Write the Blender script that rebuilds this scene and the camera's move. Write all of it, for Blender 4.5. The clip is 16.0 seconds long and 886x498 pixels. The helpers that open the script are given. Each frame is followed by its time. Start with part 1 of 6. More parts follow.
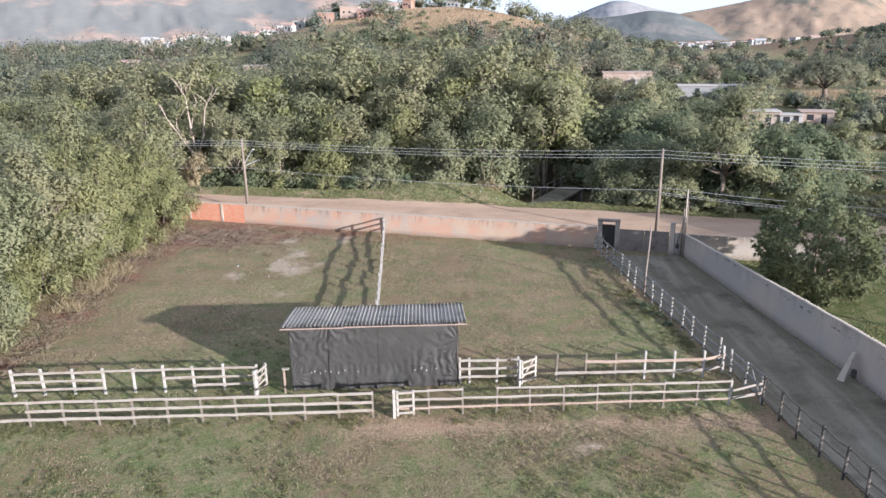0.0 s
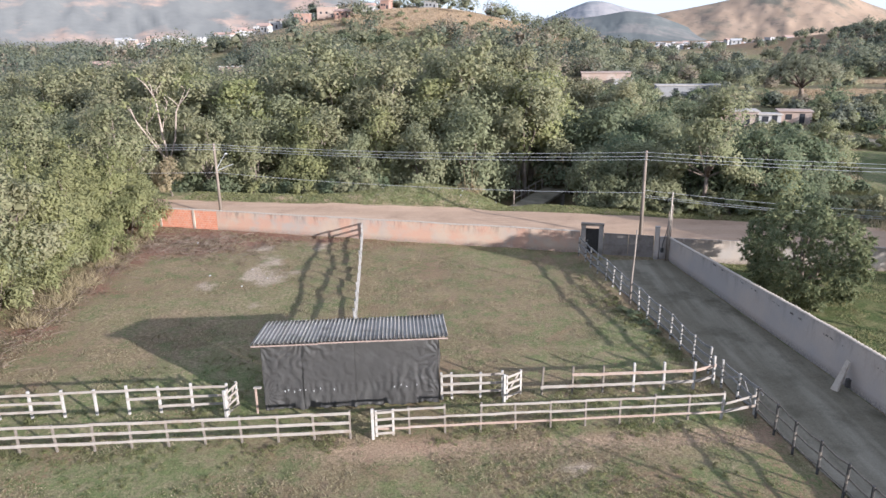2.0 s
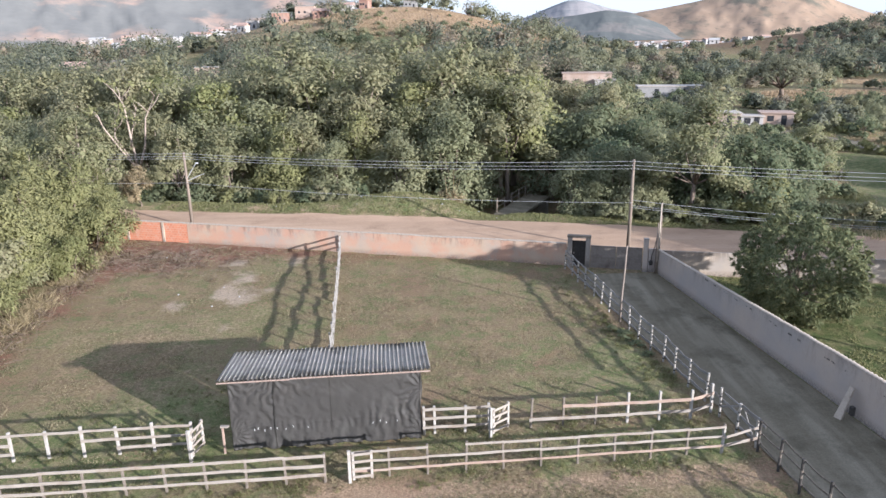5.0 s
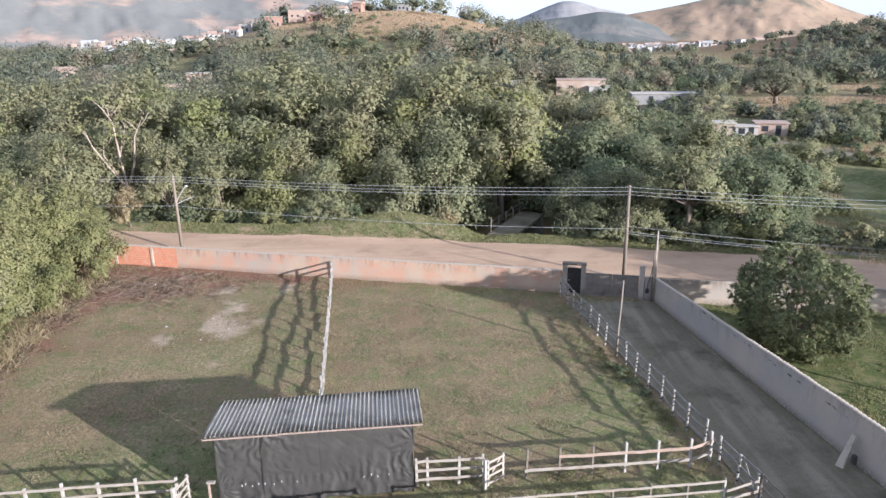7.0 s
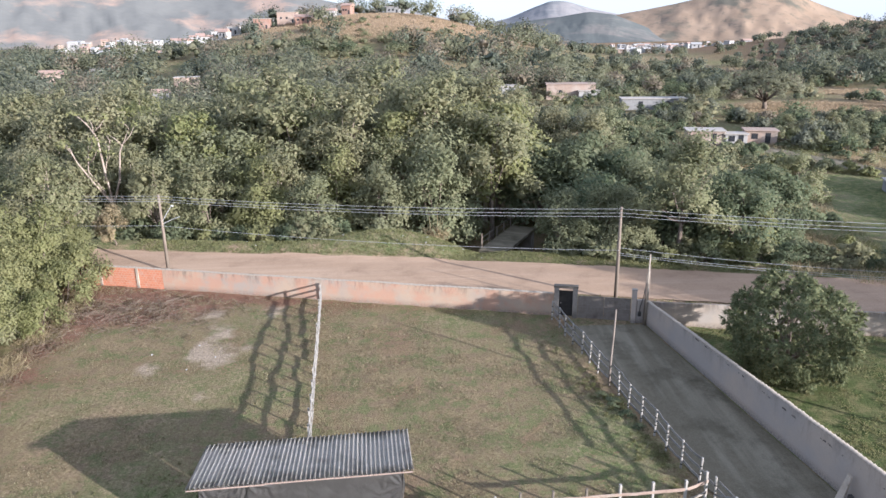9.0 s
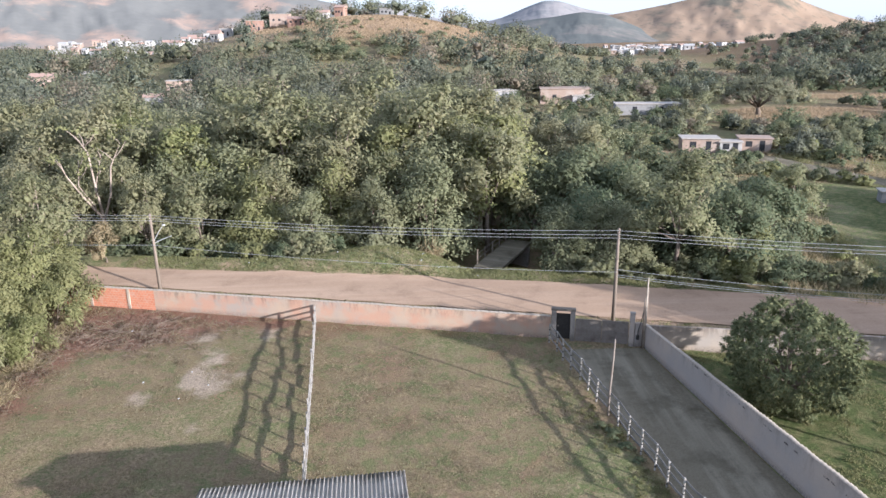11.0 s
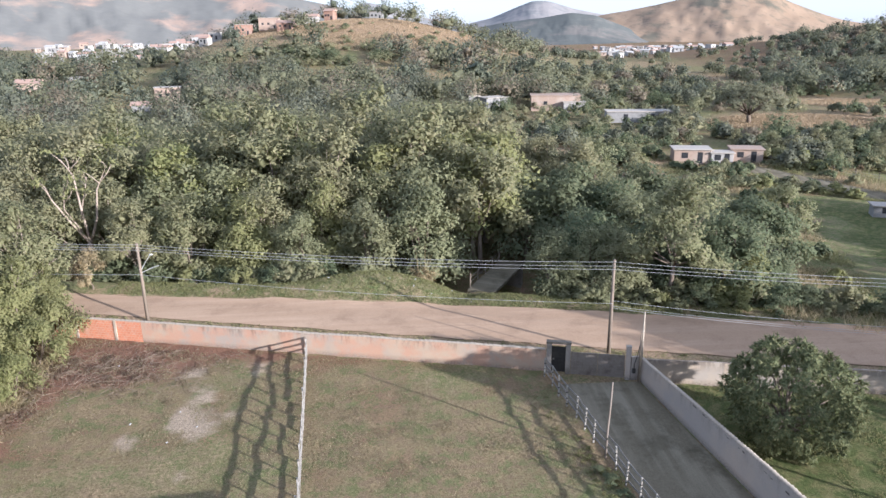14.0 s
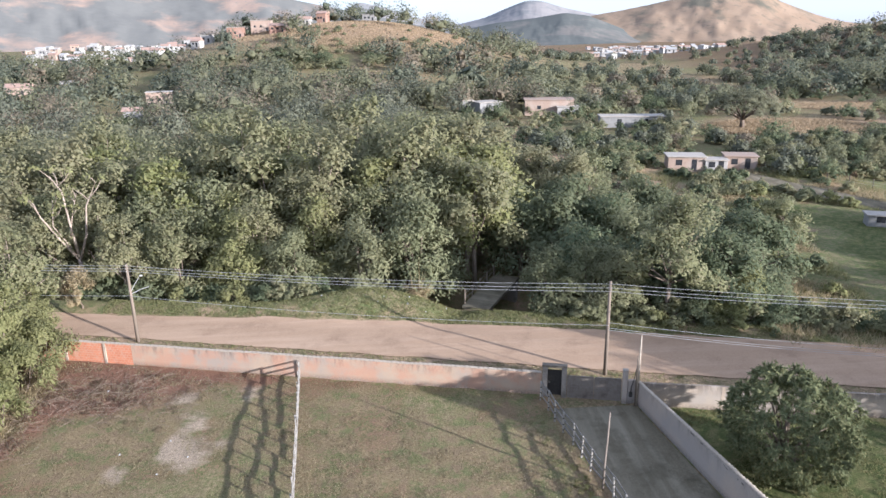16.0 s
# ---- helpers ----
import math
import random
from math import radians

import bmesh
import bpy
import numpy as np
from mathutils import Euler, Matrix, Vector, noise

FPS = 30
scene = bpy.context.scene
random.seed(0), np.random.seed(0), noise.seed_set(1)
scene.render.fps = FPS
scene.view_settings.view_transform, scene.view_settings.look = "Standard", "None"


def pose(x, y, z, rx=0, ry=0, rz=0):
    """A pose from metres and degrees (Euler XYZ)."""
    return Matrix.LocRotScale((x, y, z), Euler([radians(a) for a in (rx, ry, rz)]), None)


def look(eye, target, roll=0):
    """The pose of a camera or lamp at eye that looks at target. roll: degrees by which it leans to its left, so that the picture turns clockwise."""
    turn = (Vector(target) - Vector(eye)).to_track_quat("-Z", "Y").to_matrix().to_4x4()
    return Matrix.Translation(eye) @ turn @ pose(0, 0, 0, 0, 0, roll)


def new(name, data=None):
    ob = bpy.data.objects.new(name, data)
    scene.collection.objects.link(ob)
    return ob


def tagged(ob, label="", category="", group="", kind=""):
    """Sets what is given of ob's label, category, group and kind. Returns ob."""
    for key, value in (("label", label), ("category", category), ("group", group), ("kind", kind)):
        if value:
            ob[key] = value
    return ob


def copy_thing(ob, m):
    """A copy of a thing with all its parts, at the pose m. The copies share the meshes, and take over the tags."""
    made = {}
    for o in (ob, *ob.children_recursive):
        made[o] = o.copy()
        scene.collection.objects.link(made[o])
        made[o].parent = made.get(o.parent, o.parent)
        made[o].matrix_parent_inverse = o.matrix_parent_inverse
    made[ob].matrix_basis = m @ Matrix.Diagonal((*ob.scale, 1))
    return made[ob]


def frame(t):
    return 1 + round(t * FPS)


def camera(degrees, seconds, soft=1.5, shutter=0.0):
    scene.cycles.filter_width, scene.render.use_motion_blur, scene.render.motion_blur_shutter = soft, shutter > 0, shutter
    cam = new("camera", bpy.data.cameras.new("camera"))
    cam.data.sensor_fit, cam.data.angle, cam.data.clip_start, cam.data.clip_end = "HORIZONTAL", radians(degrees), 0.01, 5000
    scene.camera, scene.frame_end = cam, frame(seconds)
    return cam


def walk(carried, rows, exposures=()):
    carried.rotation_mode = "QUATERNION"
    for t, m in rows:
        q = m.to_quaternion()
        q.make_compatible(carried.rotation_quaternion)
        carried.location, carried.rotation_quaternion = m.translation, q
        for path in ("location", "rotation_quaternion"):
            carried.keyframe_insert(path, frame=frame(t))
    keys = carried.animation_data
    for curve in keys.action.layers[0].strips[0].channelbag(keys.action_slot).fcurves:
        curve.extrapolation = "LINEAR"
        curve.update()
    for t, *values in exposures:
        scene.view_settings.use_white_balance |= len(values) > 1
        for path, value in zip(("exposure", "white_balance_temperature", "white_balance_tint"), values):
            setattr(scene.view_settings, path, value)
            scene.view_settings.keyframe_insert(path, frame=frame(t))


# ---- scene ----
cam = camera(64.9, 16.0)

PATH = [
    (0, (0.023, -1.177, 16.064), (-0.073, 0.732, 15.475), -0.7),
    (0.5, (0.008, -0.841, 16.016), (-0.075, 1.068, 15.428), -0.8),
    (1, (-0.001, -0.447, 16.006), (-0.069, 1.463, 15.418), -0.7),
    (1.5, (-0.012, -0.02, 16.012), (-0.065, 1.89, 15.424), -0.7),
    (2, (-0.011, 0.412, 16.016), (-0.051, 2.323, 15.428), -0.8),
    (2.5, (-0.023, 0.833, 16.027), (-0.049, 2.744, 15.438), -0.8),
    (3, (-0.022, 1.238, 16.008), (-0.035, 3.149, 15.419), -0.8),
    (3.5, (-0.006, 1.634, 15.972), (0.001, 3.545, 15.382), -0.8),
    (4, (-0.026, 2.018, 15.992), (-0.014, 3.928, 15.4), -0.8),
    (6.5, (0.055, 3.769, 17.687), (0.076, 5.68, 17.096), -0.8),
    (7, (0.094, 4.075, 18.072), (0.123, 5.986, 17.481), -0.8),
    (7.5, (0.121, 4.371, 18.447), (0.163, 6.281, 17.855), -0.8),
    (8, (0.145, 4.643, 18.825), (0.193, 6.553, 18.232), -0.8),
    (8.5, (0.153, 4.896, 19.169), (0.205, 6.806, 18.576), -0.8),
    (9, (0.162, 5.15, 19.49), (0.218, 7.06, 18.897), -0.8),
    (11.5, (0.015, 6.469, 21.181), (0.094, 8.376, 20.586), -0.8),
    (12, (0.026, 6.725, 21.471), (0.108, 8.633, 20.876), -0.9),
    (12.5, (-0.016, 6.978, 21.818), (0.072, 8.886, 21.223), -0.8),
    (13, (-0.038, 7.195, 22.15), (0.054, 9.102, 21.554), -0.9),
    (13.5, (-0.044, 7.411, 22.465), (0.053, 9.318, 21.869), -0.8),
    (14, (-0.03, 7.651, 22.814), (0.071, 9.558, 22.218), -0.8),
    (14.5, (-0.004, 7.909, 23.166), (0.101, 9.815, 22.569), -0.9),
    (15, (-0.009, 8.152, 23.522), (0.1, 10.057, 22.924), -0.9),
    (15.5, (0.008, 8.416, 23.845), (0.122, 10.321, 23.247), -0.9),
    (16, (0.043, 8.691, 24.137), (0.161, 10.596, 23.54), -0.9),
]
walk(cam, [(t, look(eye, target, roll)) for t, eye, target, roll in PATH], [(0, 1.77, 5480, 10), (16, 1.77, 5480, 10)])

# ---- light ----
SUN_WAY = Vector((0.786, -0.617, 0.2456)).normalized()
world = bpy.data.worlds.new("sky")
scene.world = world
world.use_nodes = True
wn = world.node_tree.nodes
sky = wn.new("ShaderNodeTexSky")
sky.sky_type = "NISHITA"
sky.sun_disc = False
sky.sun_elevation = radians(13.8)
sky.sun_rotation = radians(128)
sky.dust_density = 1.0
sky.air_density = 1.0
world.node_tree.links.new(sky.outputs[0], wn["Background"].inputs[0])
wn["Background"].inputs[1].default_value = 0.024
haze = wn.new("ShaderNodeBackground")
haze.inputs[0].default_value = (0.225, 0.232, 0.266, 1)
both = wn.new("ShaderNodeAddShader")
world.node_tree.links.new(wn["Background"].outputs[0], both.inputs[0])
world.node_tree.links.new(haze.outputs[0], both.inputs[1])
world.node_tree.links.new(both.outputs[0], wn["World Output"].inputs[0])
sun_data = bpy.data.lights.new("sun", "SUN")
sun_data.energy = 3.8
sun_data.angle = radians(0.6)
sun_data.color = (1.0, 0.885, 0.78)
sun = new("sun", sun_data)
sun.matrix_world = look(SUN_WAY * 300, (0, 0, 0))


# ---- materials ----
def material(name, rough=0.85):
    m = bpy.data.materials.new(name)
    m.use_nodes = True
    b = m.node_tree.nodes["Principled BSDF"]
    b.inputs["Roughness"].default_value = rough
    b.inputs["Specular IOR Level"].default_value = 0.25
    return m, m.node_tree, b


def coords(nt, kind="Object"):
    return nt.nodes.new("ShaderNodeTexCoord").outputs[kind]


def noise_tex(nt, vec, scale, detail=5.0, rough=0.6, stretch=None):
    if stretch:
        mp = nt.nodes.new("ShaderNodeMapping")
        mp.inputs["Scale"].default_value = stretch
        nt.links.new(vec, mp.inputs["Vector"])
        vec = mp.outputs[0]
    n = nt.nodes.new("ShaderNodeTexNoise")
    n.inputs["Scale"].default_value, n.inputs["Detail"].default_value, n.inputs["Roughness"].default_value = scale, detail, rough
    nt.links.new(vec, n.inputs["Vector"])
    return n.outputs["Fac"]


def ramp(nt, fac, stops):
    r = nt.nodes.new("ShaderNodeValToRGB")
    els = r.color_ramp.elements
    while len(els) < len(stops):
        els.new(0.5)
    for e, (p, c) in zip(els, stops):
        e.position = p
        e.color = (*c, 1) if len(c) == 3 else c
    nt.links.new(fac, r.inputs[0])
    return r.outputs[0]


def mix(nt, fac, a, b, blend="MIX"):
    m = nt.nodes.new("ShaderNodeMix")
    m.data_type, m.blend_type = "RGBA", blend
    for k, v in ((0, fac), (6, a), (7, b)):
        if hasattr(v, "is_linked"):
            nt.links.new(v, m.inputs[k])
        elif isinstance(v, (tuple, list)):
            m.inputs[k].default_value = (*v, 1)
        else:
            m.inputs[k].default_value = v
    return m.outputs[2]


def step(nt, v, lo, hi):
    r = nt.nodes.new("ShaderNodeMapRange")
    r.inputs[1].default_value, r.inputs[2].default_value = lo, hi
    nt.links.new(v, r.inputs[0])
    return r.outputs[0]


def times(nt, a, b):
    n = nt.nodes.new("ShaderNodeMath")
    n.operation = "MULTIPLY"
    for k, v in ((0, a), (1, b)):
        if hasattr(v, "is_linked"):
            nt.links.new(v, n.inputs[k])
        else:
            n.inputs[k].default_value = v
    return n.outputs[0]


def bump(nt, b, height, strength=0.4, dist=0.05):
    n = nt.nodes.new("ShaderNodeBump")
    n.inputs["Strength"].default_value, n.inputs["Distance"].default_value = strength, dist
    nt.links.new(height, n.inputs["Height"])
    nt.links.new(n.outputs[0], b.inputs["Normal"])


def worn(name, c1, c2, c3=None, scale=1.5, fine=14.0, rough=0.85, stretch=None, relief=0.3):
    """Two colours mixed by grain, a third in larger stains."""
    m, nt, b = material(name, rough)
    co = coords(nt)
    col = ramp(nt, noise_tex(nt, co, fine, 6, 0.7, stretch), [(0.3, c1), (0.7, c2)])
    if c3:
        col = mix(nt, step(nt, noise_tex(nt, co, scale, 5, 0.6), 0.5, 0.72), col, c3)
    nt.links.new(col, b.inputs["Base Color"])
    bump(nt, b, noise_tex(nt, co, fine * 1.5, 6, 0.7, stretch), relief, 0.02)
    return m


def leaf_material(name, dark, light, dry, through_light=0.35):
    m, nt, b = material(name, 0.7)
    b.inputs["Specular IOR Level"].default_value = 0.15
    geo = nt.nodes.new("ShaderNodeNewGeometry").outputs["Random Per Island"]
    inf = nt.nodes.new("ShaderNodeObjectInfo").outputs["Random"]
    col = ramp(nt, geo, [(0.0, dark), (0.75, light), (1.0, dry)])
    col = mix(nt, inf, col, mix(nt, 0.5, col, dry), "MIX")
    nt.links.new(col, b.inputs["Base Color"])
    tr = nt.nodes.new("ShaderNodeBsdfTranslucent")
    nt.links.new(col, tr.inputs[0])
    ms = nt.nodes.new("ShaderNodeMixShader")
    ms.inputs[0].default_value = through_light
    nt.links.new(b.outputs[0], ms.inputs[1])
    nt.links.new(tr.outputs[0], ms.inputs[2])
    nt.links.new(ms.outputs[0], nt.nodes["Material Output"].inputs[0])
    return m


def ground_material():
    m, nt, b = material("soil_and_grass", 0.95)
    b.inputs["Specular IOR Level"].default_value = 0.05
    co = coords(nt)
    att = nt.nodes.new("ShaderNodeAttribute")
    att.attribute_name = "cover"
    sep = nt.nodes.new("ShaderNodeSeparateColor")
    nt.links.new(att.outputs["Color"], sep.inputs[0])
    fine = noise_tex(nt, co, 5.0, 8, 0.75)
    mid = noise_tex(nt, co, 0.55, 6, 0.65)
    grain = noise_tex(nt, co, 22.0, 4, 0.7)
    grass = ramp(nt, fine, [(0.28, (0.086, 0.066, 0.038)), (0.5, (0.2, 0.155, 0.088)), (0.72, (0.325, 0.258, 0.16))])
    grass = mix(nt, step(nt, mid, 0.46, 0.58), grass, mix(nt, fine, (0.085, 0.092, 0.04), (0.19, 0.185, 0.09)))
    mott = noise_tex(nt, co, 1.3, 6, 0.7)
    grass = mix(nt, step(nt, mott, 0.48, 0.6), grass, mix(nt, fine, (0.1, 0.074, 0.043), (0.262, 0.2, 0.127)))
    green = mix(nt, fine, (0.07, 0.09, 0.034), (0.17, 0.185, 0.078))
    green = mix(nt, step(nt, mott, 0.42, 0.6), green, mix(nt, fine, (0.13, 0.12, 0.06), (0.24, 0.21, 0.12)))
    dirt = mix(nt, fine, (0.22, 0.148, 0.09), (0.36, 0.272, 0.18))
    litter = mix(nt, fine, (0.1, 0.056, 0.038), (0.255, 0.15, 0.1))
    col = grass
    for ch, other in ((1, green), (0, dirt), (2, litter)):
        k = nt.nodes.new("ShaderNodeMath")
        k.operation = "ADD"
        nt.links.new(sep.outputs[ch], k.inputs[0])
        nt.links.new(step(nt, fine, 0.2, 0.8), k.inputs[1])
        col = mix(nt, step(nt, k.outputs[0], 0.75, 1.15), col, other)
    k = nt.nodes.new("ShaderNodeMath")
    k.operation = "SUBTRACT"
    nt.links.new(sep.outputs[1], k.inputs[0])
    k.inputs[1].default_value = 1.1
    col = mix(nt, step(nt, k.outputs[0], 0.0, 0.2), col, mix(nt, step(nt, mott, 0.44, 0.64), mix(nt, fine, (0.042, 0.058, 0.02), (0.095, 0.115, 0.042)), mix(nt, fine, (0.1, 0.1, 0.042), (0.185, 0.168, 0.08))))
    pale = mix(nt, grain, (0.28, 0.222, 0.158), (0.38, 0.31, 0.232))
    k = nt.nodes.new("ShaderNodeMath")
    k.operation = "ADD"
    nt.links.new(att.outputs["Alpha"], k.inputs[0])
    nt.links.new(noise_tex(nt, co, 0.9, 7, 0.7, (0.8, 1.3, 1)), k.inputs[1])
    col = mix(nt, times(nt, step(nt, k.outputs[0], 0.95, 1.3), step(nt, fine, 0.25, 0.5)), col, pale)
    speck = ramp(nt, noise_tex(nt, co, 11.0, 6, 0.8), [(0.3, (0.45, 0.43, 0.44)), (0.7, (1.62, 1.6, 1.62))])
    col = mix(nt, 0.85, col, speck, "MULTIPLY")
    nt.links.new(col, b.inputs["Base Color"])
    bump(nt, b, fine, 0.9, 0.14)
    return m


def plaster_material(name, base, stain, brick=0.0, cracks=0.0, soot=1.0, wet=0.48):
    """Old painted plaster with dark runs below the top and patches where the clay shows."""
    m, nt, b = material(name, 0.9)
    co = coords(nt)
    grain = noise_tex(nt, co, 9.0, 6, 0.7)
    big = noise_tex(nt, co, 0.7, 6, 0.65)
    col = mix(nt, grain, tuple(c * 0.85 for c in base), tuple(min(1, c * 1.1) for c in base))
    grey = tuple(0.35 * sum(base) / 3 + 0.6 * c for c in base)
    col = mix(nt, step(nt, noise_tex(nt, co, 0.22, 5, 0.6), 0.42, 0.58), col, mix(nt, grain, tuple(c * 0.85 for c in grey), grey))
    clay = mix(nt, grain, (0.36, 0.19, 0.125), (0.44, 0.265, 0.185))
    col = mix(nt, times(nt, step(nt, big, 0.42, 0.58), brick), col, clay)
    runs = noise_tex(nt, co, 1.6, 6, 0.75, (1, 1, 0.25))
    sepx = nt.nodes.new("ShaderNodeSeparateXYZ")
    nt.links.new(co, sepx.inputs[0])
    high = step(nt, sepx.outputs[2], 0.9, 2.1)
    low = step(nt, sepx.outputs[2], 0.45, 0.0)
    col = mix(nt, times(nt, times(nt, step(nt, runs, wet, wet + 0.14), high), soot), col, stain)
    if cracks:
        band = times(nt, step(nt, sepx.outputs[2], cracks - 0.06, cracks - 0.03), step(nt, sepx.outputs[2], cracks + 0.06, cracks + 0.03))
        col = mix(nt, times(nt, band, step(nt, noise_tex(nt, co, 1.1, 4, 0.7), 0.54, 0.58)), col, tuple(c * 0.7 for c in stain))
    col = mix(nt, times(nt, step(nt, grain, 0.35, 0.6), low), col, tuple(c * 1.3 for c in stain))
    nt.links.new(col, b.inputs["Base Color"])
    bump(nt, b, grain, 0.35, 0.03)
    return m


def clay_brick_material():
    m, nt, b = material("clay_block", 0.9)
    co = coords(nt)
    mp = nt.nodes.new("ShaderNodeMapping")
    mp.inputs["Rotation"].default_value = (radians(90), 0, 0)
    nt.links.new(co, mp.inputs["Vector"])
    t = nt.nodes.new("ShaderNodeTexBrick")
    t.inputs["Color1"].default_value = (0.47, 0.19, 0.11, 1)
    t.inputs["Color2"].default_value = (0.4, 0.155, 0.09, 1)
    t.inputs["Mortar"].default_value = (0.42, 0.25, 0.17, 1)
    for k, v in (("Scale", 1.0), ("Brick Width", 0.3), ("Row Height", 0.2), ("Mortar Size", 0.018)):
        t.inputs[k].default_value = v
    nt.links.new(mp.outputs[0], t.inputs["Vector"])
    col = mix(nt, step(nt, noise_tex(nt, co, 2.0, 6, 0.7), 0.5, 0.75), t.outputs["Color"], (0.42, 0.285, 0.215))
    nt.links.new(col, b.inputs["Base Color"])
    bump(nt, b, t.outputs["Fac"], -0.4, 0.02)
    return m


def track_material(name, lo, hi, track, dark, stretch):
    """Packed earth with lighter wheel tracks along its length and darker damp patches."""
    m, nt, b = material(name, 0.95)
    b.inputs["Specular IOR Level"].default_value = 0.05
    co = coords(nt)
    col = mix(nt, noise_tex(nt, co, 4.0, 6, 0.65), lo, hi)
    col = mix(nt, step(nt, noise_tex(nt, co, 0.9, 5, 0.6, stretch), 0.46, 0.66), col, track)
    col = mix(nt, step(nt, noise_tex(nt, co, 0.35, 6, 0.65), 0.5, 0.7), col, dark)
    speck = ramp(nt, noise_tex(nt, co, 13.0, 5, 0.75), [(0.35, (0.8, 0.8, 0.8)), (0.65, (1.15, 1.15, 1.15))])
    nt.links.new(mix(nt, 0.8, col, speck, "MULTIPLY"), b.inputs["Base Color"])
    bump(nt, b, noise_tex(nt, co, 5.0, 6, 0.7), 0.3, 0.04)
    return m


M_GROUND = ground_material()
M_ROAD = track_material("packed_earth_road", (0.326, 0.225, 0.151), (0.393, 0.276, 0.188), (0.418, 0.299, 0.209), (0.291, 0.201, 0.137), (0.07, 1, 1))
M_LANE = track_material("packed_grey_lane", (0.109, 0.094, 0.064), (0.178, 0.154, 0.112), (0.219, 0.192, 0.143), (0.089, 0.078, 0.054), (1, 0.08, 1))
M_PLASTER = plaster_material("old_pink_plaster", (0.385, 0.292, 0.215), (0.12, 0.092, 0.072), 0.75)
M_PLASTER_GREY = plaster_material("grey_white_plaster", (0.395, 0.328, 0.27), (0.1, 0.085, 0.075), 0.0, 1.78, 0.4)
M_PLASTER_TAN = plaster_material("tan_plaster", (0.42, 0.34, 0.26), (0.1, 0.075, 0.055), 0.0, 0.0, 0.95, 0.36)
M_BRICK = clay_brick_material()
M_COPING = worn("pale_coping", (0.31, 0.26, 0.205), (0.42, 0.36, 0.29), (0.2, 0.165, 0.13), 3.0, 12.0)
M_CONCRETE = worn("weathered_concrete", (0.2, 0.175, 0.15), (0.3, 0.265, 0.23), (0.14, 0.12, 0.1), 1.2, 9.0)
M_WHITE_WOOD = worn("whitewashed_board", (0.208, 0.182, 0.152), (0.305, 0.27, 0.232), (0.2, 0.155, 0.12), 1.4, 7.0, 0.8, (0.4, 0.4, 2.5))
M_WHITE_POST = worn("whitewashed_post", (0.268, 0.247, 0.218), (0.37, 0.345, 0.31), (0.21, 0.172, 0.136), 2.0, 9.0, 0.8)
M_BARE_WOOD = worn("bare_board", (0.22, 0.155, 0.12), (0.31, 0.235, 0.185), (0.3, 0.26, 0.222), 0.9, 6.0, 0.85)
M_GREY_WOOD = worn("grey_weathered_wood", (0.105, 0.088, 0.068), (0.19, 0.162, 0.134), None, 1.0, 8.0, 0.9)
M_POLE_WOOD = worn("utility_pole_wood", (0.125, 0.098, 0.073), (0.231, 0.188, 0.150), None, 1.0, 8.0, 0.9, (1, 1, 0.1))
M_POLE_PALE = worn("bare_pale_pole", (0.17, 0.14, 0.115), (0.25, 0.21, 0.175), (0.12, 0.095, 0.075), 0.8, 8.0, 0.9, (1, 1, 0.1))
M_BLACK_PAINT = worn("black_band_paint", (0.03, 0.028, 0.025), (0.07, 0.062, 0.055), None, 1.0, 12.0, 0.7)
M_GATE_METAL = worn("grey_gate_sheet", (0.145, 0.122, 0.102), (0.205, 0.176, 0.15), (0.1, 0.08, 0.065), 1.3, 8.0, 0.6)
M_RAIL = worn("grey_fence_rail", (0.17, 0.16, 0.145), (0.27, 0.25, 0.23), (0.13, 0.12, 0.105), 1.0, 8.0, 0.7)
M_CLOTH = worn("black_shade_cloth", (0.082, 0.077, 0.072), (0.105, 0.099, 0.092), (0.122, 0.116, 0.108), 0.7, 45.0, 0.5, None, 0.3)
M_ROOF = worn("fibre_cement_sheet", (0.42, 0.385, 0.34), (0.58, 0.535, 0.48), (0.28, 0.25, 0.215), 0.8, 8.0, 0.85)
M_RED_TRIM = worn("pinkish_fascia_board", (0.24, 0.175, 0.145), (0.32, 0.25, 0.21), None, 1.0, 8.0)
M_DARK = worn("dark_hollow", (0.02, 0.018, 0.016), (0.045, 0.04, 0.035), None, 1.0, 6.0)
M_WIRE = worn("aluminium_cable", (0.3, 0.3, 0.3), (0.42, 0.42, 0.42), None, 1.0, 6.0, 0.5)
M_LAMP_HEAD = worn("lamp_housing", (0.38, 0.38, 0.37), (0.5, 0.5, 0.49), None, 1.0, 6.0, 0.4)
M_BARK = worn("grey_brown_bark", (0.1, 0.075, 0.055), (0.22, 0.175, 0.14), None, 1.0, 5.0, 0.95, (1, 1, 0.2))
M_PALE_BARK = worn("pale_bark", (0.25, 0.195, 0.155), (0.37, 0.305, 0.25), None, 1.0, 5.0, 0.9, (1, 1, 0.2))
M_TWIG = worn("dry_twig", (0.13, 0.1, 0.075), (0.27, 0.21, 0.165), None, 1.0, 4.0, 0.95)
M_LEAF = leaf_material("olive_leaf", (0.200, 0.207, 0.110), (0.266, 0.266, 0.144), (0.333, 0.299, 0.187), 0.5)
M_LEAF_GREY = leaf_material("grey_green_leaf", (0.192, 0.205, 0.114), (0.255, 0.265, 0.149), (0.302, 0.288, 0.172), 0.5)
M_LEAF_DARK = leaf_material("deep_green_leaf", (0.114, 0.141, 0.079), (0.162, 0.190, 0.109), (0.217, 0.217, 0.127), 0.5)
M_LEAF_YELLOW = leaf_material("yellow_green_leaf", (0.203, 0.216, 0.091), (0.275, 0.280, 0.122), (0.309, 0.292, 0.152), 0.5)
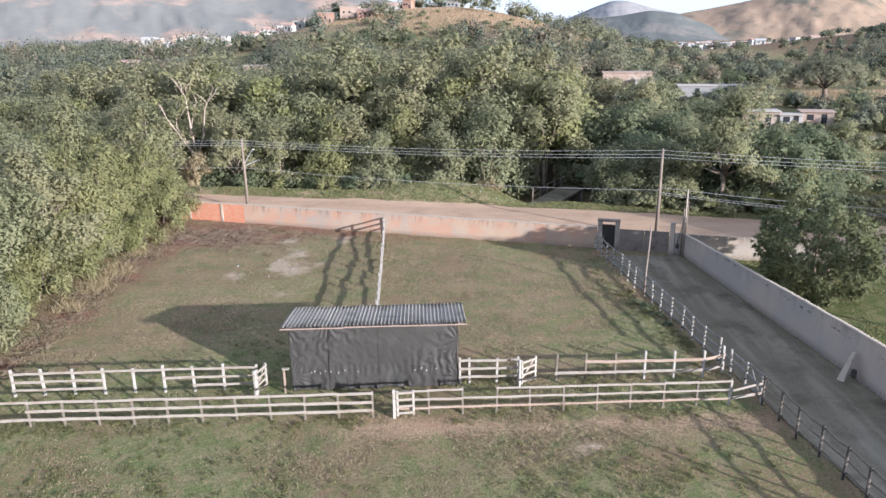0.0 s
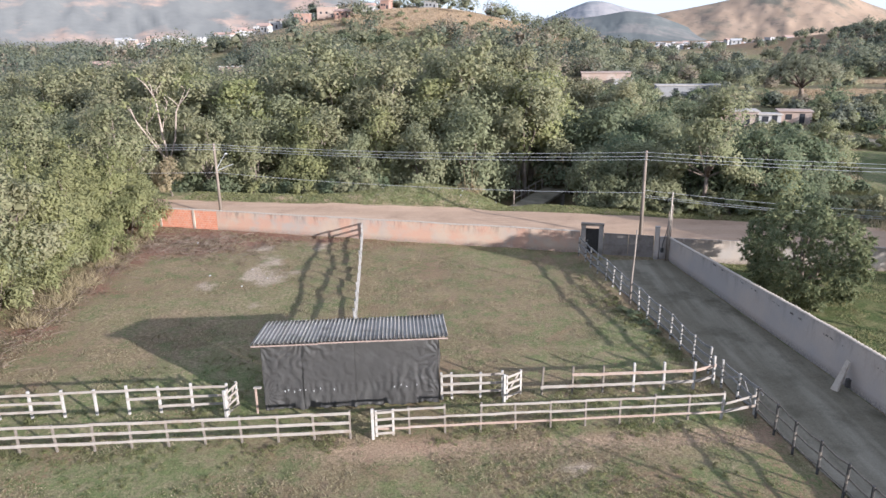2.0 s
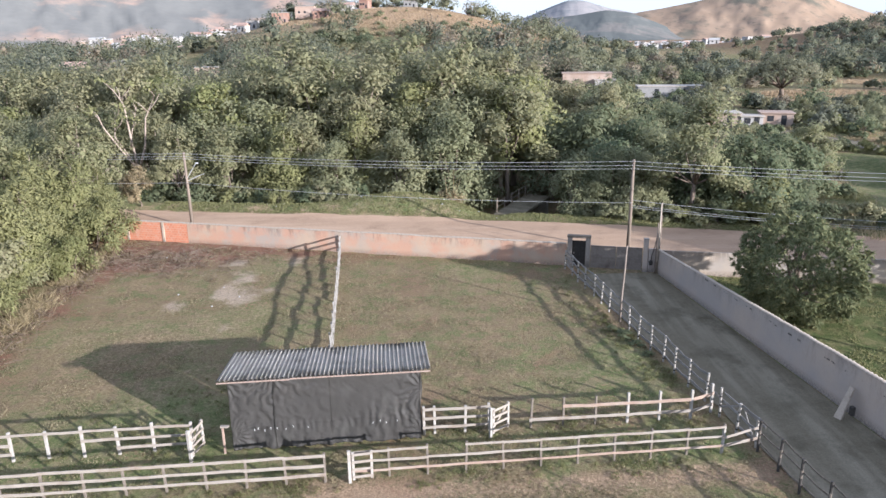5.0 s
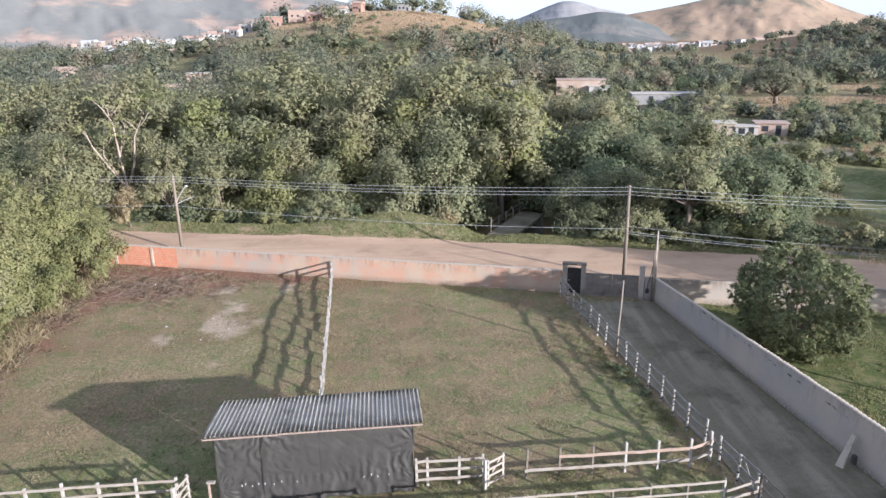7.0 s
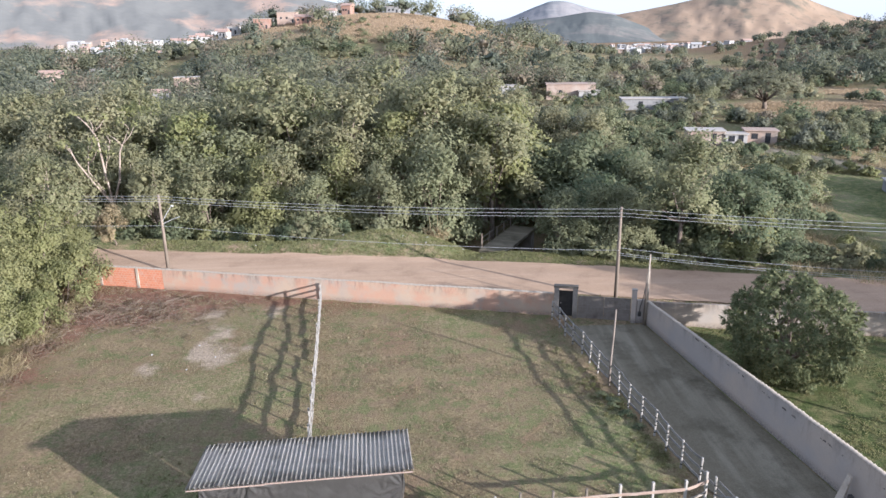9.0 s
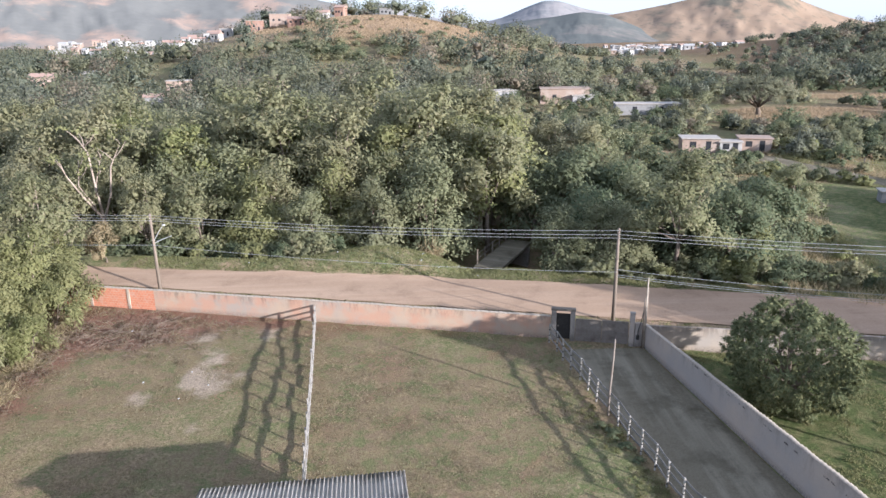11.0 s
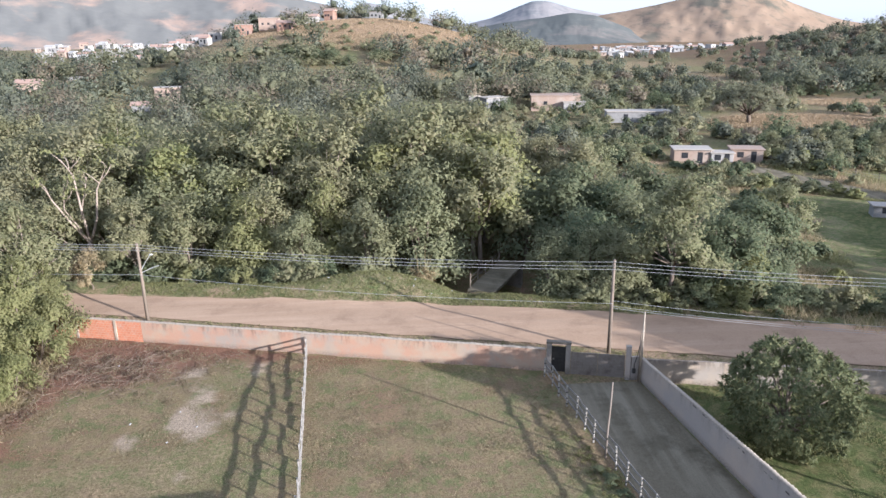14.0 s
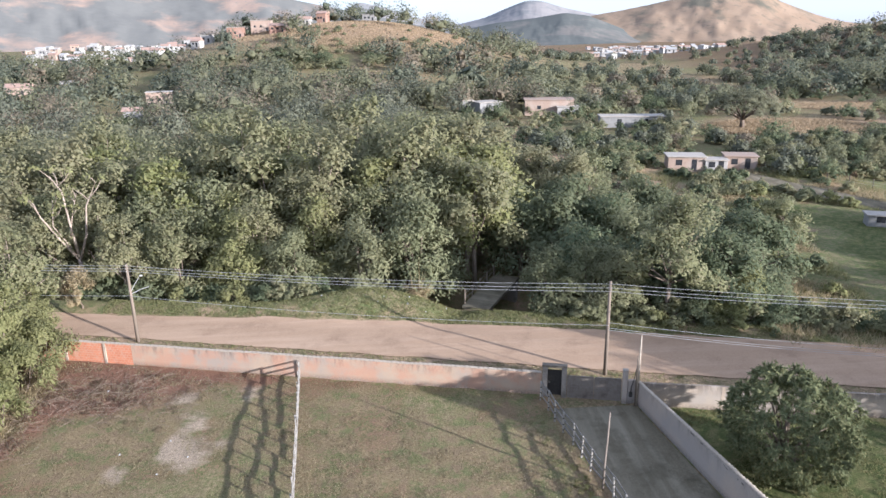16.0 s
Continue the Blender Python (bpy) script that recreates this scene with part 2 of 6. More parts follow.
M_LEAF_DRY = leaf_material("dry_leaf", (0.11, 0.08, 0.05), (0.19, 0.145, 0.1), (0.27, 0.21, 0.145))
M_LEAF_MANGO = leaf_material("mango_leaf", (0.099, 0.117, 0.057), (0.172, 0.186, 0.095), (0.241, 0.230, 0.116), 0.35)
M_GOLD = leaf_material("golden_dry_grass", (0.31, 0.235, 0.145), (0.36, 0.275, 0.175), (0.39, 0.3, 0.2), 0.4)
M_GRASS = leaf_material("short_grass", (0.066, 0.064, 0.03), (0.19, 0.168, 0.088), (0.42, 0.35, 0.225), 0.4)
M_WEED = leaf_material("low_weed", (0.145, 0.158, 0.064), (0.22, 0.225, 0.1), (0.3, 0.27, 0.14), 0.5)
M_STRAW = leaf_material("dry_tall_grass", (0.25, 0.2, 0.112), (0.36, 0.295, 0.175), (0.43, 0.35, 0.22), 0.4)
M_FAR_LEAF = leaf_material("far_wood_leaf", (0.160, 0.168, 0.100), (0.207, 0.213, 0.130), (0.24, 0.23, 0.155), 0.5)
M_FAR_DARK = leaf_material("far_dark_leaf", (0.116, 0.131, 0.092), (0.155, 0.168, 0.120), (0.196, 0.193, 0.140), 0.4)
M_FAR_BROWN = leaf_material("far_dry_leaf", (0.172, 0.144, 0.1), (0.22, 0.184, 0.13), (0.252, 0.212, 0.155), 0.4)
M_HOUSE_CLAY = worn("bare_clay_wall", (0.27, 0.2, 0.157), (0.35, 0.262, 0.21), (0.36, 0.3, 0.255), 0.3, 2.0)
M_HOUSE_BRICK = worn("red_clay_wall", (0.24, 0.142, 0.104), (0.31, 0.19, 0.145), (0.28, 0.22, 0.185), 0.3, 2.0)
M_HOUSE_WHITE = worn("white_house_wall", (0.3, 0.285, 0.268), (0.4, 0.38, 0.36), (0.32, 0.29, 0.27), 0.4, 2.0)
M_HOUSE_GREY = worn("grey_house_wall", (0.19, 0.185, 0.18), (0.27, 0.26, 0.25), None, 0.4, 2.0)
M_HOUSE_ROOF = worn("clay_tile_roof", (0.3, 0.2, 0.155), (0.38, 0.26, 0.21), (0.3, 0.24, 0.21), 0.4, 2.0)
M_TOWN_WHITE = worn("white_town_paint", (0.32, 0.308, 0.295), (0.43, 0.415, 0.4), (0.27, 0.245, 0.22), 0.3, 2.0)
M_SLAB = worn("light_slab_roof", (0.3, 0.265, 0.23), (0.42, 0.38, 0.335), None, 0.4, 2.0)
M_WINDOW = worn("dark_window_glass", (0.02, 0.022, 0.025), (0.05, 0.05, 0.055), None, 1.0, 3.0, 0.2)
M_LITTER = worn("white_litter", (0.42, 0.42, 0.42), (0.55, 0.55, 0.54), None, 1.0, 3.0, 0.5)


# ---- building helpers ----
def thing(name, loc=(0, 0, 0), label="", category="", group="", kind="", rz=0.0):
    ob = new(name)
    ob.location = loc
    ob.rotation_euler = (0, 0, rz)
    ob.empty_display_size = 0.2
    return tagged(ob, label, category, group, kind)


def finish(name, bm, mat, smooth=False):
    me = bpy.data.meshes.new(name)
    bm.normal_update()
    bm.to_mesh(me)
    bm.free()
    me.materials.append(mat)
    if smooth:
        me.shade_smooth()
    return me


def part(name, bm, mat, parent, label="", smooth=False):
    ob = new(name, finish(name, bm, mat, smooth))
    ob.parent = parent
    return tagged(ob, label)


def box(bm, lo, hi, m=None, bevel=0.0):
    """A box from corner to corner, its edges bevelled."""
    lo, hi = Vector(lo), Vector(hi)
    r = bmesh.ops.create_cube(bm, size=1.0)
    vs = r["verts"]
    bmesh.ops.scale(bm, verts=vs, vec=hi - lo)
    bmesh.ops.translate(bm, verts=vs, vec=(lo + hi) / 2)
    if bevel:
        es = list({e for v in vs for e in v.link_edges})
        out = bmesh.ops.bevel(bm, geom=es, offset=bevel, segments=1, affect="EDGES")
        vs = list({v for f in out["faces"] for v in f.verts} | {v for v in vs if v.is_valid})
    if m is not None:
        bmesh.ops.transform(bm, matrix=m, verts=vs)
    return vs


def tube(bm, points, radii, seg=6):
    """A tapered tube along points, closed at both ends."""
    rings = []
    pts = [Vector(p) for p in points]
    for i, p in enumerate(pts):
        d = (pts[min(i + 1, len(pts) - 1)] - pts[max(i - 1, 0)]).normalized()
        side = d.cross(Vector((0, 0, 1)) if abs(d.z) < 0.9 else Vector((1, 0, 0))).normalized()
        up = side.cross(d)
        rings.append([bm.verts.new(p + (side * math.cos(a) + up * math.sin(a)) * radii[i]) for a in [2 * math.pi * k / seg for k in range(seg)]])
    for a, b in zip(rings, rings[1:]):
        for k in range(seg):
            bm.faces.new((a[k], a[(k + 1) % seg], b[(k + 1) % seg], b[k]))
    bm.faces.new(rings[0][::-1])
    bm.faces.new(rings[-1])


def board(bm, a, b, h, w, bevel=0.006):
    """A board from a to b, h high and w thick."""
    a, b = Vector(a), Vector(b)
    d = b - a
    ang = math.atan2(d.y, d.x)
    tilt = math.atan2(d.z, math.hypot(d.x, d.y))
    m = Matrix.Translation(a) @ Matrix.Rotation(ang, 4, "Z") @ Matrix.Rotation(-tilt, 4, "Y")
    box(bm, (0, -w / 2, -h / 2), (d.length, w / 2, h / 2), m, bevel)


def np_mesh(name, verts, quads, mat, smooth=False, normals=None):
    me = bpy.data.meshes.new(name)
    n, f, k = len(verts), len(quads), quads.shape[1]
    me.vertices.add(n)
    me.vertices.foreach_set("co", np.asarray(verts, np.float32).ravel())
    me.loops.add(f * k)
    me.loops.foreach_set("vertex_index", np.asarray(quads, np.int32).ravel())
    me.polygons.add(f)
    me.polygons.foreach_set("loop_start", np.arange(0, f * k, k, dtype=np.int32))
    me.update(calc_edges=True)
    me.validate()
    me.materials.append(mat)
    if smooth or normals is not None:
        me.shade_smooth()
    if normals is not None:
        me.normals_split_custom_set_from_vertices(normals)
    return me


# ---- the lie of the land ----
def wall_y(x):
    """The line of the walls along the road."""
    return 49.85 - 0.245 * (x - 15.5) if x < 15.5 else 49.25 - 0.2 * (x - 15.5)


def road_near(x):
    return 53.7 - 0.25 * (x - 14.5) if x < 14.5 else 53.7 - 0.24 * (x - 14.5)


def road_far(x):
    return 62.3 - (0.165 if x < 8.8 else 0.238) * (x - 8.8)


def lane_left(y):
    return 9.13 + (50.8 - y) * 0.158


def lane_right(y):
    return 15.45 + (49.5 - y) * 0.145


def sstep(v, lo, hi):
    t = np.clip((v - lo) / (hi - lo), 0, 1)
    return t * t * (3 - 2 * t)


def land(x, y):
    """Height of the ground; x and y are arrays."""
    x, y = np.asarray(x, float), np.asarray(y, float)
    wl = np.where(x < 15.5, 49.85 - 0.245 * (x - 15.5), 49.25 - 0.2 * (x - 15.5))
    rf = 62.3 - np.where(x < 8.8, 0.165, 0.238) * (x - 8.8)
    rf = np.maximum(rf, wl + 5)
    z = 0.35 * sstep(y, wl + 0.1, wl + 0.9) * sstep(x, -70, -45)
    bank = rf + 2.6
    z = z + 0.45 * np.exp(-((y - rf - 1.9) / 1.6) ** 2) * sstep(x, 6, 0)
    z = z - 2.6 * sstep(y, bank, bank + 7)
    z = z - 2.2 * np.exp(-((y - bank - 9) / 4.0) ** 2)
    z = z + 2.0 * np.exp(-((x + 2.5) / 6.5) ** 2 - ((y - 69.2) / 2.8) ** 2)
    ramp_way = np.exp(-(((x - 7.1) * 0.893 - (y - 69.9) * 0.45) / 1.8) ** 2) * sstep(y, 72.5, 69.5) * sstep(y, 60, 64)
    z = z * (1 - ramp_way) + (-0.8 + 1.1 * sstep(y, 70.5, 63)) * ramp_way
    z = z + 2.4 * sstep(y, 95, 150)
    z = z + 30 * np.exp(-((x + 15) / np.where(x < -15, 120, 85)) ** 2 - ((y - 400) / 100) ** 2) + 11 * np.exp(-((x + 235) / 95) ** 2 - ((y - 660) / 120) ** 2)
    z = z + 21 * np.exp(-((x - 330) / 140) ** 2 - ((y - 440) / 130) ** 2) + 1.5 * sstep(y, 560, 900)
    z = z + 6 * np.exp(-((x + 330) / 160) ** 2 - ((y - 520) / 150) ** 2)
    z = z + 0.9 * np.sin(x * 0.031 + 1) * np.sin(y * 0.027) * sstep(y, 110, 200)
    return z


def gz(x, y):
    return float(land(x, y))


def ripple(x, y, s, seed=0.0):
    return noise.fractal(Vector((x * s, y * s, seed)), 0.9, 2.0, 4)


def build_ground():
    xs = list(np.arange(-42, 42.01, 0.65))
    g = 0.6
    while xs[-1] < 3600:
        g *= 1.11
        xs.append(xs[-1] + g)
        xs.insert(0, xs[0] - g)
    ys = list(np.arange(12, 77.01, 0.65))
    g = 0.6
    while ys[-1] < 4200:
        g *= 1.065
        ys.append(ys[-1] + g)
    g = 0.6
    while ys[0] > -800:
        g *= 1.2
        ys.insert(0, ys[0] - g)
    X, Y = np.meshgrid(np.array(xs), np.array(ys))
    Z = land(X, Y)
    nx, ny = len(xs), len(ys)
    cover = np.zeros((ny, nx, 4))
    for j in range(ny):
        for i in range(nx):
            x, y = X[j, i], Y[j, i]
            n1, n2 = ripple(x, y, 0.13, 3.0), ripple(x, y, 0.45, 8.0)
            paved = lane_left(y) - 0.2 < x < lane_right(y) + 0.4 and y < 51.5 or road_near(x) - 0.6 < y < road_far(x) + 0.6
            Z[j, i] += -0.03 if paved else (0.07 * n2 + 0.05 * n1) if y < 130 else 0.0
            wy = wall_y(x)
            dirt = green = litter = pale = 0.0
            if y < wy:
                # worn track along the outer fence, thin cover near the camera, bare patches in the yard
                dirt = 0.7 * math.exp(-((y - 25.1 - 0.07 * x) / 0.75) ** 2) * sstep(x, -9, -2) + 0.24 * n1 + 0.12 * n2 + 0.08
                dirt += 0.22 * math.exp(-((x + 17) / 5) ** 2 - ((y - 37) / 7) ** 2)
                dirt += 0.3 * math.exp(-((x + 4) / 1.2) ** 2 - ((y - 26.5) / 3) ** 2)
                green = 0.24 + 0.5 * n1
                green += 0.8 * math.exp(-((x + 15) / 8) ** 2 - ((y - 21.3) / 3.4) ** 2) + 0.5 * math.exp(-((x - 5) / 5) ** 2 - ((y - 21) / 2) ** 2)
                green += 0.55 * math.exp(-((x + 12) / 6) ** 2 - ((y - 30.5) / 2) ** 2)
                green += 0.6 * math.exp(-((x - 9.3) / 1.8) ** 2 - ((y - 34) / 5) ** 2)
                if -24 < x < 12.5 and 26.0 < y < 29.5:
                    green += 0.45
                litter = 0.95 * math.exp(-((x + 21) / 7.5) ** 2 - ((y - 55) / 3.6) ** 2) + 0.4 * math.exp(-((x + 24.2) / 1.6) ** 2) * (1 if y > 28 else 0.3)
                if x < 5:
                    litter += 0.7 * math.exp(-((y - wy + 0.8) / 0.9) ** 2) * (1 if x < -9 else 0.25)
                red = ripple(x, y, 0.21, 21.0)
                litter += 0.34 * sstep(red, 0.02, 0.4) * (1 - math.exp(-((x + 12) / 7) ** 2 - ((y - 35) / 5) ** 2))
                for px, py, pr, pw in ((-16.85, 44.2, 1.0, 0.95), (-14.0, 46.6, 1.2, 0.9), (-11.9, 46.4, 1.4, 0.68), (-13.7, 50.0, 1.4, 0.6), (-15.4, 54.0, 1.6, 0.6), (-10.9, 53.2, 1.3, 0.66), (-16.8, 53.4, 1.2, 0.5), (-12.5, 40.3, 1.0, 0.42), (-13.5, 43.3, 1.4, 0.4), (4.5, 24.3, 2.2, 0.45), (-0.5, 22.5, 1.8, 0.4)):
                    pale += 0.98 * pw * math.exp(-(((x - px) / (pr * 1.12)) ** 2 + ((y - py) / (pr * 1.5)) ** 2)) * (1 + 0.7 * n2)
                if x > lane_right(y):
                    green, dirt, litter = 1.26, 0.0, 0.0
                elif x > lane_left(y):
                    dirt, green = 0.3, 0.2
            elif y < 130:
                rf = road_far(x)
                green = 0.85 + 0.5 * n1
                dirt = 0.3 + 0.5 * n2 if y < rf + 1 else 0.22 + 0.5 * n2
                if y < rf:
                    green, dirt = 0.35 + 0.4 * n1, 0.5 + 0.4 * n2
                if y > rf + 4.2:
                    litter, green = 0.35, 0.8
                    if x > 32 and y > 62:
                        litter, green, dirt = 0.0, 0.55 + 0.8 * n1, 0.12 - 0.6 * n1 + 0.3 * n2
                        field = sstep(x - 50.5 - 0.25 * (y - 87) + 4 * n1, 0, 5) * sstep(112 - y - 0.75 * (x - 58.8) + 5 * n1, 0, 6)
                        green, dirt = green * (1 - field) + 1.28 * field, dirt * (1 - field)
            else:
                green = 0.36 + 0.45 * n1
                litter = 0.45 * sstep(x, 120, 180) * sstep(y, 250, 320)
                dirt = 0.12 + 0.5 * ripple(x, y, 0.02, 5.0)
                dirt += 0.85 * math.exp(-((x + 2) / 56) ** 2 - ((y - 362) / 38) ** 2)
                for px, py, rx_, ry_ in ((93, 174, 20, 13), (138, 212, 18, 14), (124, 290, 12, 22), (300, 760, 90, 90)):
                    dirt += 0.9 * math.exp(-((x - px) / rx_) ** 2 - ((y - py) / ry_) ** 2)
            if y > 95:
                dirt += 0.9 * math.exp(-((x - 43 - 0.15 * (y - 118)) / 5) ** 2 - ((y - 120) / 12) ** 2)
            cover[j, i] = (dirt, green, litter, pale)
    idx = np.arange(nx * ny).reshape(ny, nx)
    quads = np.stack([idx[:-1, :-1], idx[:-1, 1:], idx[1:, 1:], idx[1:, :-1]], -1).reshape(-1, 4)
    me = np_mesh("ground", np.stack([X, Y, Z], -1).reshape(-1, 3), quads, M_GROUND, True)
    lay = me.color_attributes.new("cover", "FLOAT_COLOR", "POINT")
    lay.data.foreach_set("color", np.clip(cover, 0, 1.4).reshape(-1))
    tagged(new("ground", me), "dry trampled pasture soil with patchy short grass", "ground", kind="structure")


def strip(name, rows, mat, label, category, lift=0.03):
    """A sheet between two edges, laid on the ground. rows: pairs of plan points."""
    vs, cols = [], 9
    for a, b in rows:
        for k in range(cols):
            u = k / (cols - 1)
            x, y = a[0] + (b[0] - a[0]) * u, a[1] + (b[1] - a[1]) * u
            crown = 0.05 * math.sin(math.pi * u) + 0.02 * ripple(x, y, 0.5, 2.0)
            vs.append((x, y, gz(x, y) + lift + crown))
    idx = np.arange(len(rows) * cols).reshape(len(rows), cols)
    q = np.stack([idx[:-1, :-1], idx[:-1, 1:], idx[1:, 1:], idx[1:, :-1]], -1).reshape(-1, 4)
    ob = new(name, np_mesh(name, np.array(vs), q, mat, True))
    return tagged(ob, label, category, kind="structure")


build_ground()
rx = [-60 + 1.2 * i for i in range(100)]
strip("road", [((x, road_near(x) + 0.25 * ripple(x, 0, 0.4)), (x, road_far(x) + 0.35 * ripple(x, 9, 0.3))) for x in rx], M_ROAD, "packed pinkish earth road with tyre wear", "road")
way = ((57.5, 131.0), (60.0, 126.0), (63.2, 120.3), (67.0, 115.5), (70.2, 110.0), (74.0, 104.0), (82.0, 94.5), (95.0, 81.5))
strip("field_track", [((x - 2.1 + 0.4 * ripple(x, y, 0.3), y - 1.3), (x + 2.1 + 0.4 * ripple(y, x, 0.3), y + 1.3)) for x, y in way], M_LANE, "rutted grey earth track past the field", "track")
ly = [10 + 0.8 * i for i in range(51)]
strip("lane", [((lane_left(y) + 0.25 + 0.15 * ripple(0, y, 0.5), y), (lane_right(y) - 0.2, y)) for y in ly[:50]], M_LANE, "packed grey earth lane beside the wall", "lane", 0.02)


# ---- walls ----
def wall_run(name, a, b, h, thick, mat, label, coping=0.0, spacing=0.0, z0=-0.1, rise=0.0, over=1.0):
    """A wall from a to b, with a row of round cap pieces if coping gives their length and pilasters at the spacing."""
    def lift(u):
        return rise * min(1.0, max(0.0, u) / over)

    a, b = Vector((*a, 0)), Vector((*b, 0))
    L, ang = (b - a).length, math.atan2(b.y - a.y, b.x - a.x)
    base = thing(name, a, label, "wall", kind="structure", rz=ang)
    bm = bmesh.new()
    box(bm, (0, -thick / 2, z0), (L, thick / 2, h), None, 0.015)
    bmesh.ops.subdivide_edges(bm, edges=[e for e in bm.edges if e.calc_length() > 3], cuts=int(L / 0.8), use_grid_fill=True)
    for v in bm.verts:
        v.co.y += 0.012 * ripple(v.co.x, v.co.z, 0.6, a.x)
        v.co.z += lift(v.co.x) + 0.03 * ripple(v.co.x, 0, 0.25, a.y) if v.co.z > 0.5 else 0
    part("wall_body", bm, mat, base)
    if spacing:
        bm0 = bmesh.new()
        box(bm0, (-0.12, -thick / 2 - 0.012, z0), (0.12, thick / 2 + 0.012, h - 0.03), None, 0.012)
        me = finish("pilaster", bm0, mat)
        k = spacing
        while k < L:
            p = new("pilaster", me)
            p.parent, p.location = base, (k, 0, 0)
            k += spacing
    if coping:
        bm0 = bmesh.new()
        taper = 0.68 if coping < 0.3 else 0.9
        pts = []
        for i in range(7):
            t = math.pi * i / 6
            pts.append((math.cos(t) * (thick / 2 + 0.05), math.sin(t) * 0.07))
        r0 = [bm0.verts.new((0.0, p[0], p[1])) for p in pts]
        r1 = [bm0.verts.new((coping * 0.98, p[0] * taper, p[1] * taper * 0.75)) for p in pts]
        for i in range(6):
            bm0.faces.new((r0[i], r0[i + 1], r1[i + 1], r1[i]))
        bm0.faces.new(r0)
        bm0.faces.new(r1[::-1])
        bm0.faces.new((r0[0], r1[0], r1[-1], r0[-1]))
        me = finish("coping_tile", bm0, M_COPING)
        k = 0.0
        while k < L - coping * 0.5:
            t = new("coping_tile", me)
            t.parent = base
            t.location = (k, random.uniform(-0.012, 0.012), h + 0.002 + lift(k + coping / 2) + 0.03 * ripple(k, 0, 0.25, a.y) + random.uniform(-0.008, 0.012))
            t.rotation_euler = (random.uniform(-0.05, 0.05), 0, random.uniform(-0.04, 0.04))
            k += coping
    return base, ang, L


WALL_H = 1.68
wall_run("wall_brick", (-29.5, wall_y(-29.5)), (-20.8, wall_y(-20.8)), WALL_H, 0.2, M_BRICK, "bare orange clay block wall with pale concrete posts", 0.33)
for px in (-26.3, -23.0):
    bm = bmesh.new()
    box(bm, (-0.11, -0.16, -0.1), (0.11, 0.16, WALL_H + 0.01), None, 0.012)
    o = new("wall_post", finish("wall_post", bm, M_PLASTER_TAN))
    o.location, o.rotation_euler = (px, wall_y(px), 0), (0, 0, -0.24)
    tagged(o, "pale concrete post set in the clay block wall", "post", kind="structure")
wall_run("wall_front", (-20.8, wall_y(-20.8)), (9.35, wall_y(9.35)), WALL_H, 0.22, M_PLASTER, "stained pinkish tan plaster wall with clay showing through", 0.33)
wall_run("wall_side", (15.52, 49.35), (22.05, 4.0), 1.66, 0.2, M_PLASTER_GREY, "grey-white plaster wall with cracks and round coping", 0.26, rise=0.62, over=19.0)
wall_run("wall_neighbour", (15.64, wall_y(15.64)), (46.0, wall_y(46.0)), 1.7, 0.2, M_PLASTER_TAN, "tan plaster wall with dark rain streaks", 0.0, 5.2)


